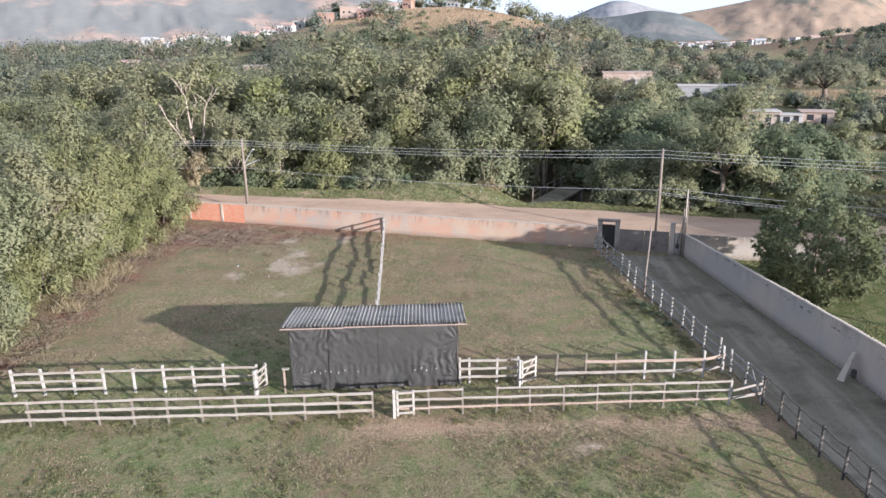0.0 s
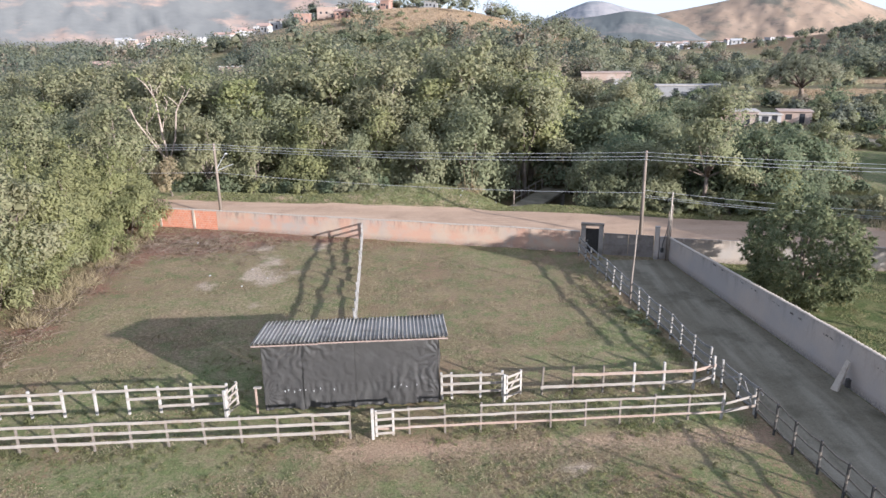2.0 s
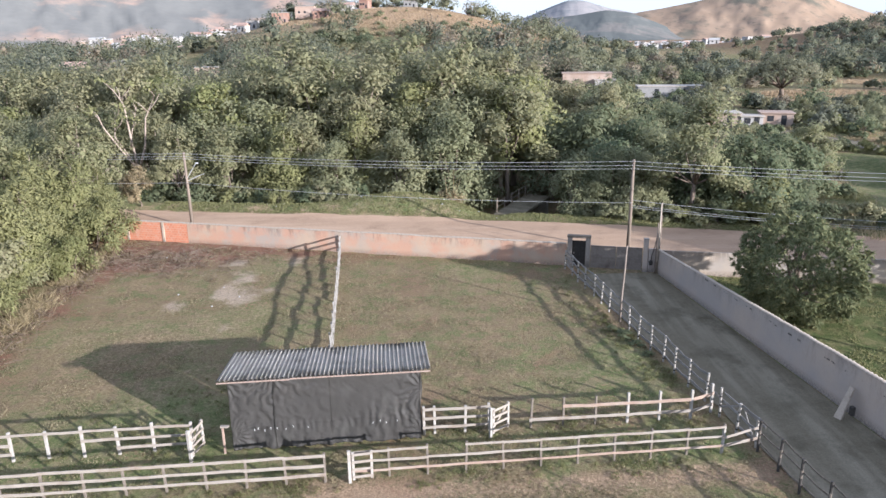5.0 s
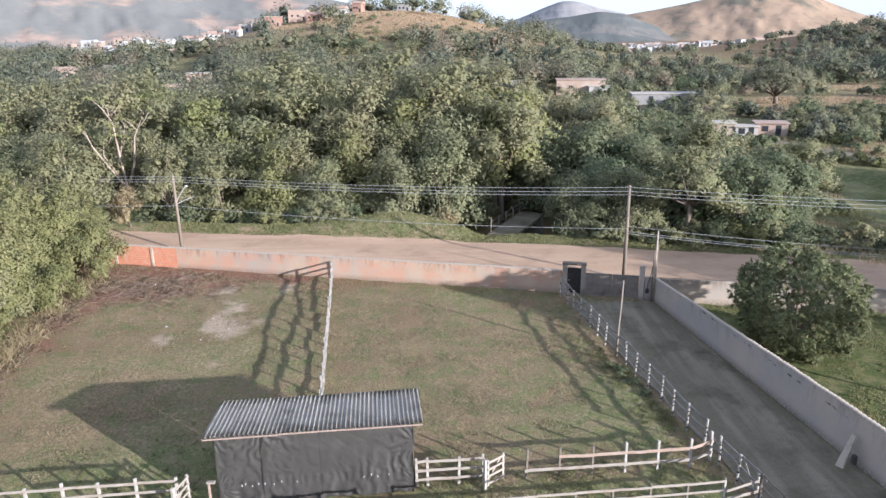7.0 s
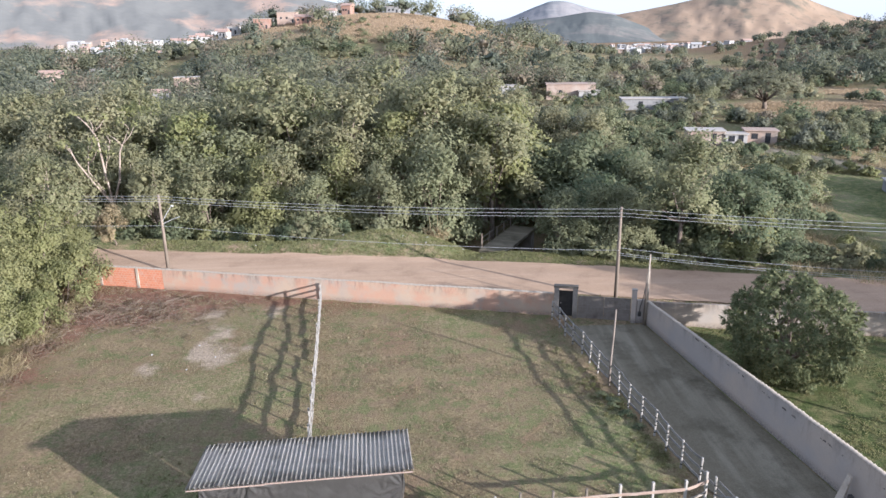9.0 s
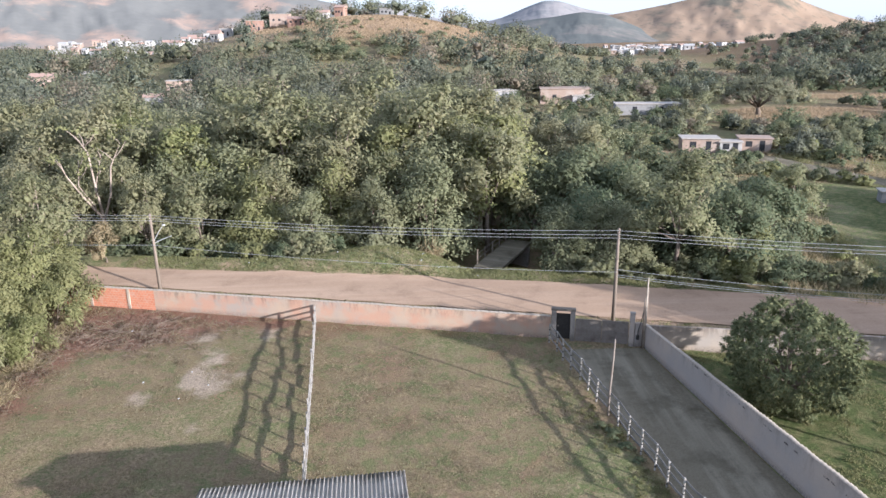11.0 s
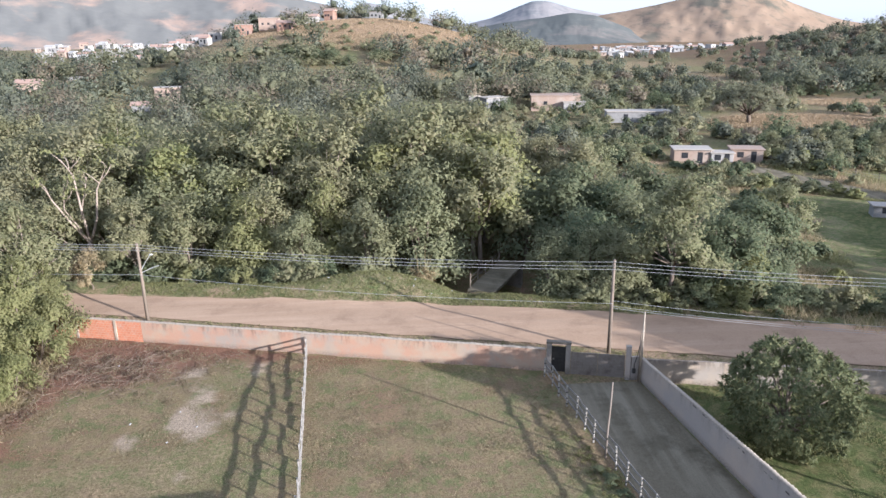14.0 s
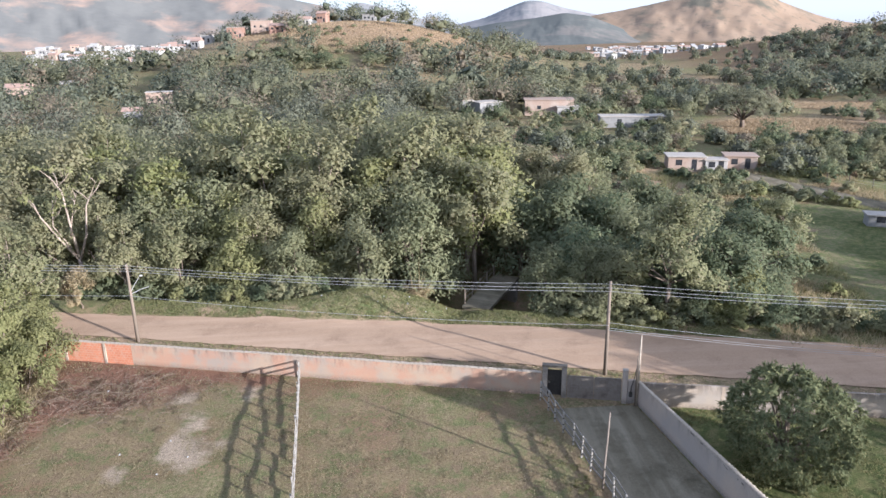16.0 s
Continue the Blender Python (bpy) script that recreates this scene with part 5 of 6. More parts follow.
part("stem", trunk_mesh(71, 4.6, tips[::3], 0.07, 0.12), M_BARK, dry, "", True)
V, Q, N = leaf_cloud(cen, rad * 1.3, 60, 0.22, 0.1, 0.6, 1.1, 0.5, (0, 0, 1.6))
new("foliage", np_mesh("foliage", V, Q, M_STRAW, False, N)).parent = dry


def cane_clump(x, y):
    t = thing("cane_clump", (x, y, gz(x, y)), "clump of dry straw-coloured canes and grass on the bank", "plant")
    r = random.Random(8)
    for k in range(9):
        bm = bmesh.new()
        dx, dy, h = r.gauss(0, 0.35), r.gauss(0, 0.3), r.uniform(2.2, 4.4)
        tube(bm, [(dx, dy, -0.1), (dx * 1.4, dy, h * 0.5), (dx * 2.0 + r.uniform(-0.2, 0.2), dy, h)], [0.03, 0.025, 0.008], 5)
        part("cane", bm, M_STRAW, t)
    c0 = [(r.gauss(0, 0.5), r.gauss(0, 0.4), r.uniform(0.2, 1.5)) for _ in range(40)]
    V, Q, N = leaf_cloud(c0, [0.4] * 40, 36, 0.5, 0.06, 0.5, 1.2, 0.3)
    new("foliage", np_mesh("foliage", V, Q, M_STRAW, False, N)).parent = t


cane_clump(1.25, 70.0)


def bare_tree():
    """The tree with bare pale limbs before the woodland."""
    x, y = -32.2, 77.3
    t = thing("bare_tree", (x, y, gz(x, y)), "half-bare tree with pale twisted limbs and few leaves", "tree")
    r = random.Random(5)
    bm = bmesh.new()
    tube(bm, [(0.9, 0, -0.5), (0.5, 0, 1.6), (0.1, 0, 3.4), (0.0, 0, 4.4)], [0.25, 0.2, 0.17, 0.14], 8)
    ends = []
    for z0, pts, w in ((2.9, ((-1.6, 0.3, 4.1), (-3.1, 0.4, 5.3)), 0.1), (4.3, ((-1.0, -0.2, 5.9), (-2.2, 0.0, 7.6), (-2.6, 0.1, 8.6)), 0.13), (4.3, ((-0.3, 0.2, 6.6), (-0.5, 0.2, 9.4), (-1.2, 0.2, 10.6)), 0.13), (4.2, ((0.8, 0.0, 6.2), (1.2, -0.2, 8.4), (2.2, 0.1, 10.4)), 0.12), (6.0, ((-0.2, 0.4, 7.4), (0.3, 0.6, 9.2)), 0.07), (5.2, ((-1.5, 0.1, 6.9), (-1.3, 0.3, 8.8)), 0.07)):
        line = [Vector((0.05 if z0 < 5 else -0.4, 0, z0))] + [Vector(p) for p in pts]
        tube(bm, line, [0.9 * w * (1 - 0.75 * i / (len(line) - 1)) for i in range(len(line))], 6)
        for _ in range(3):
            q0 = line[-2].lerp(line[-1], r.uniform(0.1, 0.9))
            q = q0 + Vector((r.uniform(-1.1, 1.1), r.uniform(-0.7, 0.7), r.uniform(0.4, 1.4)))
            tube(bm, [q0, q0.lerp(q, 0.5) + Vector((0.12, 0, 0)), q], [0.04, 0.03, 0.012], 5)
            ends.append(q)
    part("trunk", bm, M_PALE_BARK, t, "", True)
    V, Q, N = leaf_cloud([tuple(e) for e in ends], [0.45] * len(ends), 22, 0.3, 0.14, 0.3)
    c = new("crown", np_mesh("crown", V, Q, M_LEAF_YELLOW, False, N))
    c.parent = t
    t.scale = (1.36, 1.36, 1.36)


bare_tree()


def mango():
    x, y = 21.3, 41.5
    t = thing("mango_tree", (x, y, 0), "round dense dark green mango tree on the lawn", "tree")
    r = np.random.default_rng(3)
    lumps, tips = [], []
    for k in range(40):
        z = 1 - 2 * (k + 0.5) / 40
        a = k * 2.39996
        q = math.sqrt(1 - z * z)
        w = r.uniform(0.84, 1.1)
        lumps.append((math.cos(a) * q * 2.9 * w, math.sin(a) * q * 2.9 * w, 3.0 + z * 2.4 * w, r.uniform(0.75, 1.15)))
        if k % 3 == 0:
            tips.append(np.array(lumps[-1][:3]) * 0.85)
    part("trunk", trunk_mesh(9, 5.0, tips, 0.26, 0.22), M_BARK, t, "", True)
    per, leaves = 60, 15
    C = np.repeat(np.array(lumps), per, axis=0)
    out = unit(C[:, :3] - (0, 0, 3.0))
    d = unit(r.normal(size=(len(C), 3)) + out * 0.9)
    base = np.repeat(C[:, :3] + d * C[:, 3:] * r.uniform(0.55, 1.06, len(C))[:, None], leaves, axis=0)
    d = np.repeat(d, leaves, axis=0)
    m = len(base)
    ax = unit(d * 0.35 + r.normal(size=(m, 3)) * 0.6 + (0, 0, -0.45))
    sd = unit(np.cross(ax, d + r.normal(size=(m, 3)) * 0.25))
    L = r.uniform(0.2, 0.36, m)[:, None]
    W = r.uniform(0.075, 0.115, m)[:, None]
    V = np.stack([base + sd * W * 0.5, base - sd * W * 0.5, base + ax * L], 1).reshape(-1, 3)
    Q = np.arange(m * 3).reshape(m, 3)
    c = new("crown", np_mesh("crown", V, Q, M_LEAF_MANGO))
    c.parent = t


mango()


# ---- far woods: countless trees past the near woodland ----
CLEARED = ((-143, 290), (-128, 300), (-78, 249), (-72.5, 208))


def far_woods():
    r = random.Random(4)
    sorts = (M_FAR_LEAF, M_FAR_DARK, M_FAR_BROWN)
    cen, rad, far, mid = ([], [], []), ([], [], []), ([], [], []), ([], [], [])
    n = 0
    while n < 2300:
        d = 108 + 470 * r.random()
        a = radians(r.uniform(-46, 46) if n < 1800 else r.uniform(21, 41))
        if n >= 1800 and d < 300:
            continue
        x, y = d * math.sin(a), d * math.cos(a)
        if y < forest_foot(x) + 38 and x < 16 or x > 13 and y < 100 and x < 75:
            continue
        k = ripple(x, y, 0.012, 6.0)
        open_land = (14 < x < 62 and 176 < y < 212) or (36 < x < 62 and y < 150) or (62 <= x < 80 and y < 122) or (70 < x < 114 and 158 < y < 190) or (118 < x < 158 and 198 < y < 228) or (112 < x < 138 and 265 < y < 320) or (80 <= x and y < 118)
        slope = math.exp(-((x - 4) / 46) ** 2 - ((y - 350) / 30) ** 2)
        bearing = math.degrees(a)
        if bearing > 39.5 or any(abs(x - hx) < 10 and hy - 26 < y < hy + 4 for hx, hy in CLEARED):
            continue
        if (d > 350 and 15 < bearing < 27 or d > 400 and -27 < bearing < -16 or -90 < x < -25 and 330 < y < 412) and r.random() < 0.85:
            continue
        if open_land or r.random() < 1.2 * slope or k < -0.5 and d > 160:
            continue
        n += 1
        scrub = x > 150 and y > 260 and r.random() < 0.85 or r.random() < 0.3
        h = r.uniform(2.5, 5) if scrub else r.uniform(6.5, 12)
        if x > 12 and y < 212:
            h = r.uniform(1.6, 3.6)
        if 11 < bearing < 28 and d > 190:
            h = min(h, 5.5)
        if -128 < x < -88 and 330 < y < 418:
            h *= 0.4
        w = h * r.uniform(0.5, 0.72)
        z = gz(x, y)
        q = r.random()
        sort = 2 if q < 0.14 else 1 if q < 0.52 else 0
        puffs = 9 if scrub else 15
        for k2 in range(puffs):
            e = (k2 + 0.5) / puffs
            up, turn = 1 - 1.25 * e, k2 * 2.39996 + n
            ring = math.sqrt(max(0.0, 1 - up * up)) * r.uniform(0.75, 1.05)
            cen[sort].append((x + math.cos(turn) * w * 0.72 * ring, y + math.sin(turn) * w * 0.72 * ring, z + h * (0.44 + 0.4 * up * r.uniform(0.85, 1.1))))
            rad[sort].append(w * r.uniform(0.3, 0.46))
            far[sort].append(d)
            mid[sort].append((x, y, z + h * 0.42, w))
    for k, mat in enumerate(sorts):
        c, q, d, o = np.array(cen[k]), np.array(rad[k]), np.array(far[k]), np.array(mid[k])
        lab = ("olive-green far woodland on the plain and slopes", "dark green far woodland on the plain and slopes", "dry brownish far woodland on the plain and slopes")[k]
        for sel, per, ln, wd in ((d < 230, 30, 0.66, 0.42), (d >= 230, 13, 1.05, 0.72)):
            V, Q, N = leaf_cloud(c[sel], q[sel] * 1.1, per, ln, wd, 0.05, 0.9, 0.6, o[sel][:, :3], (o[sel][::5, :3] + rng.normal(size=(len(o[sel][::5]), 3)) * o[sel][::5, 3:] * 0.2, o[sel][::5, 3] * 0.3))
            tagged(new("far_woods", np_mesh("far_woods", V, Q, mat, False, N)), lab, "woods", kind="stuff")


far_woods()


def grass_stuff():
    """Short tufts all over the yard, the banks and the lawn."""
    n = 130000
    x = rng.uniform(-27, 34, n)
    y = rng.uniform(13, 74, n)
    keep = []
    for i in range(n):
        X, Y = x[i], y[i]
        if Y > 49.2 and X > 9.2 and Y < wall_y(X) + 1 or lane_left(Y) - 0.1 < X < lane_right(Y) + 0.15 and Y < 51:
            continue
        if road_near(X) - 0.1 < Y < road_far(X) + 0.2 or abs(Y - wall_y(X)) < 0.3:
            continue
        if X > lane_right(Y) and Y < wall_y(X) and (Y < 30 or ripple(X, Y, 0.5, 9.0) < -0.2):
            continue
        if wall_y(X) < Y < road_near(X) and rng.random() < 0.8:
            continue
        if -8.8 < X < -0.6 and 27.9 < Y < 32.6 or Y > forest_foot(X) + 2:
            continue
        g = ripple(X, Y, 0.3, 12.0) + 0.5 * ripple(X, Y, 0.08, 2.0)
        if g < -0.05 and Y < wall_y(X):
            continue
        keep.append(i)
    x, y = x[keep], y[keep]
    z = land(x, y)
    tall = np.where((y > 52) & (y > 50.1 - 0.243 * (x - 15.5)), 2.0, np.where(x > 15.6 + (49.5 - y) * 0.145, 1.6, 1.0))
    per = 4
    for sel, mat, lab in ((tall < 1.5, M_GRASS, "short dry and green grass tufts over the yard"), (tall > 1.5, M_WEED, "short green grass tufts on the road bank and the lawn")):
        C = np.repeat(np.stack([x, y, z], 1)[sel], per, axis=0)
        T = np.repeat(tall[sel], per)
        m = len(C)
        off = rng.normal(size=(m, 3)) * (0.11, 0.11, 0)
        ax = unit(rng.normal(size=(m, 3)) * (0.7, 0.7, 0.1) + (0, 0, 0.8))
        sd = unit(np.cross(ax, rng.normal(size=(m, 3))))
        L = (rng.uniform(0.035, 0.1, m) * T)[:, None]
        wb = (0.02 * T)[:, None]
        P = C + off
        V = np.stack([P - sd * wb, P + sd * wb, P + ax * L], 1).reshape(-1, 3)
        tagged(new("grass", np_mesh("grass", V, np.arange(m * 3).reshape(m, 3), mat)), lab, "grass", kind="stuff")


grass_stuff()


def tall_grass():
    """Tall dry and green grass on the rough slope past the road."""
    n = 170000
    x, y = rng.uniform(24, 78, n), rng.uniform(52, 140, n)
    ok = (y > 61.5 - 0.3 * (x - 12.6)) & (x > 30 - (y - 58) * 0.2) & ~((x > 51 + 0.25 * (y - 87)) & (y < 112 - 0.75 * (x - 58.8))) & ~((np.abs(x - 63.2 - 0.62 * (120.3 - y)) < 3.0) & (y > 100)) & (np.sin(x * 0.9 + 2 * np.sin(y * 0.5)) + np.sin(y * 0.7 + x * 0.3) > -0.6)
    x, y = x[ok], y[ok]
    P = np.stack([x, y, land(x, y)], 1) + rng.normal(size=(len(x), 3)) * (0.2, 0.2, 0)
    m = len(P)
    ax = unit(rng.normal(size=(m, 3)) * (0.5, 0.5, 0.1) + (0, 0, 1))
    sd = unit(np.cross(ax, rng.normal(size=(m, 3))))
    L = rng.uniform(0.3, 0.95, m)[:, None]
    V = np.stack([P - sd * 0.03, P + sd * 0.03, P + ax * L], 1)
    green = np.sin(x * 0.31 + 1.7 * np.sin(y * 0.23)) + rng.normal(size=m) * 0.5 > 0
    for sel, mat, lab in ((green, M_WEED, "tall green grass on the rough slope"), (~green, M_STRAW, "tall dry grass on the rough slope")):
        k = int(sel.sum())
        tagged(new("tall_grass", np_mesh("tall_grass", V[sel].reshape(-1, 3), np.arange(k * 3).reshape(k, 3), mat)), lab, "grass", kind="stuff")
    # the golden dry fields farther off
    for px, py, rx_, ry_, n, wide in ((94, 174, 20, 14, 16000, 0.17), (138, 212, 20, 14, 7000, 0.22), (124, 292, 13, 26, 6000, 0.3), (-2, 360, 56, 38, 26000, 0.17), (-14, 331, 34, 15, 9000, 0.17), (-62, 372, 16, 14, 3500, 0.22)):
        a, q = rng.uniform(0, 2 * math.pi, n), np.sqrt(rng.random(n))
        x, y = px + rx_ * q * np.cos(a), py + ry_ * q * np.sin(a)
        P = np.stack([x, y, land(x, y) - 0.05], 1)
        ax = unit(rng.normal(size=(n, 3)) * (0.6, 0.6, 0.1) + (0, 0, 1))
        sd = unit(np.cross(ax, rng.normal(size=(n, 3))))
        L = rng.uniform(0.3, 0.7, n)[:, None]
        V = np.stack([P - sd * wide, P + sd * wide, P + ax * L], 1).reshape(-1, 3)
        tagged(new("dry_grass", np_mesh("dry_grass", V, np.arange(n * 3).reshape(n, 3), M_GOLD)), "golden dry grass on an open field", "grass", kind="stuff")


tall_grass()


def edge_straw():
    """Dry grass and broken canes along the foot of the overgrown edge."""
    n = 5200
    u = rng.random(n)
    x = -25.0 - 1.9 * u + rng.normal(size=n) * 0.5
    y = 36 + 21 * u + rng.normal(size=n) * 0.6
    ok = np.sin(y * 1.7) + np.sin(y * 0.6 + 1) > -0.5
    P = np.stack([x, y, land(x, y)], 1)[ok]
    m = len(P)
    ax = unit(rng.normal(size=(m, 3)) * (0.8, 0.8, 0.2) + (0.3, 0, 0.8))
    sd = unit(np.cross(ax, rng.normal(size=(m, 3))))
    L = rng.uniform(0.3, 1.0, m)[:, None]
    V = np.stack([P - sd * 0.022, P + sd * 0.022, P + ax * L], 1).reshape(-1, 3)
    tagged(new("dry_grass", np_mesh("dry_grass", V, np.arange(m * 3).reshape(m, 3), M_STRAW)), "dry straw-coloured grass and canes at the foot of the bushes", "grass", kind="stuff")


edge_straw()


def weeds():
    """Low green weeds along the foot of the fences and in patches of the yard."""
    r = np.random.default_rng(12)
    spots = []
    for (ax_, ay_), (bx_, by_), n, w in (((-22, 24.4), (-4.5, 25.5), 260, 0.35), ((-3.5, 25.6), (11.4, 26.9), 120, 0.3), ((-21.5, 27.2), (-10.5, 28.0), 170, 0.5), ((-1, 29.2), (11.5, 30.0), 160, 0.5), ((9.1, 47), (11.6, 31), 420, 0.5), ((-23, 20), (-6, 21), 360, 1.3), ((0, 21.5), (11, 22.5), 200, 0.9), ((-14, 29.5), (-9.5, 32.0), 120, 1.0), ((2, 27.6), (11, 28.4), 80, 0.5)):
        n *= 2
        u = r.random(n)[:, None]
        p = np.array((ax_, ay_)) * (1 - u) + np.array((bx_, by_)) * u + r.normal(size=(n, 2)) * w * 1.4
        spots.append(p[[ripple(a, b, 0.6, 4.0) > -0.05 for a, b in p]])
    p = np.concatenate(spots)
    p = p[p[:, 0] < 9.0 + (50.8 - p[:, 1]) * 0.158]
    cen = np.stack([p[:, 0], p[:, 1], land(p[:, 0], p[:, 1]) + 0.05], 1)
    V, Q, N = leaf_cloud(cen, r.uniform(0.06, 0.2, len(cen)), 34, 0.06, 0.03, -0.2, 0.4, 0.3)
    tagged(new("weeds", np_mesh("weeds", V, Q, M_WEED, False, N)), "low green weeds along the fences", "weeds", kind="stuff")


weeds()


def brush():
    """Cut branches heaped before the brick wall and along the overgrown edge."""
    r = random.Random(15)
    bm = bmesh.new()
    for i in range(560):
        if i < 380:
            x, y = r.gauss(-20.5, 3.6), r.gauss(53.5, 2.4)
        else:
            u = r.random()
            x, y = -23.4 - 2.0 * u + r.gauss(0, 0.8), 28 + 28 * u
        if y > wall_y(x) - 0.4 or x > -11:
            continue
        z, a, l = gz(x, y), r.uniform(0, 6.28), r.uniform(0.3, 1.5)
        h = r.uniform(0.02, 0.4)
        b = Vector((x + math.cos(a) * l, y + math.sin(a) * l, z + r.uniform(0.02, 0.5)))
        if b.y > wall_y(b.x) - 0.2:
            continue
        p = Vector((x, y, z + h))
        tube(bm, [p, p.lerp(b, 0.5) + Vector((r.gauss(0, 0.1), r.gauss(0, 0.1), 0.08)), b], [0.011, 0.009, 0.004], 4)
    tagged(new("cut_brush", finish("cut_brush", bm, M_TWIG)), "heap of cut dry branches before the wall", "branches", kind="stuff")
    cen = [(r.gauss(-20.5, 3.2), r.gauss(53.4, 2.0), 0.1) for _ in range(150)]
    cen += [(-23.6 - 2 * u + r.gauss(0, 0.7), 28 + 28 * u, 0.15) for u in [r.random() for _ in range(130)]]
    cen = [c for c in cen if c[1] < wall_y(c[0]) - 0.5]
    V, Q, N = leaf_cloud(cen, [0.45] * len(cen), 34, 0.14, 0.05, 0.1, 0.35, 0.4)
    tagged(new("dry_leaves", np_mesh("dry_leaves", V, Q, M_LEAF_DRY, False, N)), "dry brown leaf litter among the cut branches", "leaves", kind="stuff")


brush()


# ---- bridge ----
def bridge():
    a = math.atan2(6.35, 3.2)
    b = thing("footbridge", (7.05, 69.9, -0.75), "plain earth-covered footbridge with one wooden railing", "bridge", rz=a)
    L = 9.0
    bm = bmesh.new()
    box(bm, (-0.6, -1.35, -0.3), (L, 1.35, 0.0), None, 0.02)
    part("deck", bm, M_LANE, b, "pale earth-covered deck")
    for s in (1.3,):
        bm = bmesh.new()
        for z in (0.5, 1.0):
            tube(bm, [(0, s, z), (L, s, z)], [0.03, 0.03], 6)
        part("railing", bm, M_GREY_WOOD, b)
        for k in range(6):
            bm = bmesh.new()
            box(bm, (k * 2.1 - 0.05, s - 0.05, 0.002), (k * 2.1 + 0.05, s + 0.05, 1.12 if k else 1.45), None, 0.01)
            part("railing_post", bm, M_POLE_WOOD, b)
    for x in (0.2, L - 0.6):
        bm = bmesh.new()
        box(bm, (x - 0.3, -1.3, -3.2), (x + 0.3, 1.3, -0.302), None, 0.02)
        part("abutment", bm, M_CONCRETE, b)


bridge()


# ---- far houses ----
def house(x, y, w, d, h, rz, wall, roof, label, flat=True, windows=3, dz=0.0):
    t = thing("house", (x, y, gz(x, y) + dz), label, "house", "far houses", rz=rz)
    bm = bmesh.new()
    box(bm, (-w / 2, -d / 2, -1.5), (w / 2, d / 2, h), None, 0.04)
    body = part("wall", bm, wall, t)
    bm = bmesh.new()
    if flat:
        box(bm, (-w / 2 - 0.25, -d / 2 - 0.25, h + 0.004), (w / 2 + 0.25, d / 2 + 0.25, h + 0.2), None, 0.03)
    else:
        e = 0.4
        v = [bm.verts.new(p) for p in ((-w / 2 - e, -d / 2 - e, h - 0.05), (w / 2 + e, -d / 2 - e, h - 0.05), (w / 2 + e, d / 2 + e, h - 0.05), (-w / 2 - e, d / 2 + e, h - 0.05), (-w / 2 - e, 0, h + d * 0.22), (w / 2 + e, 0, h + d * 0.22))]
        for f in ((0, 1, 5, 4), (2, 3, 4, 5), (0, 4, 3), (1, 2, 5), (3, 2, 1, 0)):
            bm.faces.new([v[i] for i in f])
    part("roof", bm, roof, t)
    for k in range(windows):
        bm = bmesh.new()
        cx = -w / 2 + w * (k + 0.7) / (windows + 0.4)
        if k == windows - 1 and windows > 1:
            box(bm, (cx - 0.45, -d / 2 - 0.03, 0.05), (cx + 0.45, -d / 2 + 0.05, 2.05))
            part("door", bm, M_WINDOW, t)
        else:
            box(bm, (cx - 0.55, -d / 2 - 0.03, h * 0.4), (cx + 0.55, -d / 2 + 0.05, h * 0.4 + 1.0))
            part("window", bm, M_WINDOW, t)
    return t


house(44.5, 214.5, 14, 8, 4.2, radians(-8), M_HOUSE_CLAY, M_HOUSE_CLAY, "long low building of bare orange clay blocks", windows=2)
house(49, 209.5, 6, 4, 2.6, radians(-8), M_HOUSE_WHITE, M_SLAB, "small pale lean-to in front of a clay block building", windows=1)
house(26.0, 214, 7, 6, 3.8, radians(20), M_HOUSE_GREY, M_SLAB, "grey flat-roofed house with a blue water tank", windows=2)
house(20.5, 217, 3.5, 3.5, 3.8, radians(10), M_HOUSE_GREY, M_SLAB, "small white house among the trees", windows=1)
house(52.0, 131.5, 6.4, 4.2, 2.4, radians(-12), M_HOUSE_CLAY, M_SLAB, "low clay block house with a pale flat roof", windows=2)
house(56.8, 129.6, 3.8, 3, 2.0, radians(-12), M_HOUSE_WHITE, M_SLAB, "low white flat-roofed house on the slope", windows=2)
house(62.0, 131.0, 5.4, 4, 2.3, radians(-16), M_HOUSE_CLAY, M_HOUSE_CLAY, "unfinished clay block house with bare walls", windows=2)
house(60, 186, 16, 5, 2.6, radians(-8), M_HOUSE_GREY, M_SLAB, "long low grey wall-like building among trees", windows=2)
house(65.5, 97.0, 3.2, 2.2, 1.5, radians(-20), M_HOUSE_GREY, M_SLAB, "small grey hut on the field", windows=1)
for x, y, w, d, h, wall, fl, lab in ((-79, 380, 8, 7, 5, M_HOUSE_BRICK, True, "two-storey red clay block house on the hillside"), (-67, 386, 10, 7, 5.5, M_HOUSE_CLAY, True, "two-storey unfinished clay house on the hillside"), (-52, 379, 7, 6, 3.2, M_HOUSE_CLAY, True, "low clay house on the hillside"), (-45, 384, 6, 6, 3, M_HOUSE_WHITE, False, "pale low house with a tiled roof on the hillside"), (-37, 397, 5, 6, 4.5, M_HOUSE_BRICK, False, "red clay block house near the hilltop"), (-13, 404, 7, 6, 3.5, M_HOUSE_GREY, True, "grey house among trees on the hilltop"), (-57, 371, 8, 6, 3, M_HOUSE_BRICK, False, "red clay house with a tiled roof on the hillside")):
    house(x, y, w, d, h, rt.uniform(-0.3, 0.3), wall, M_HOUSE_ROOF if not fl else M_SLAB, lab, fl, 3)

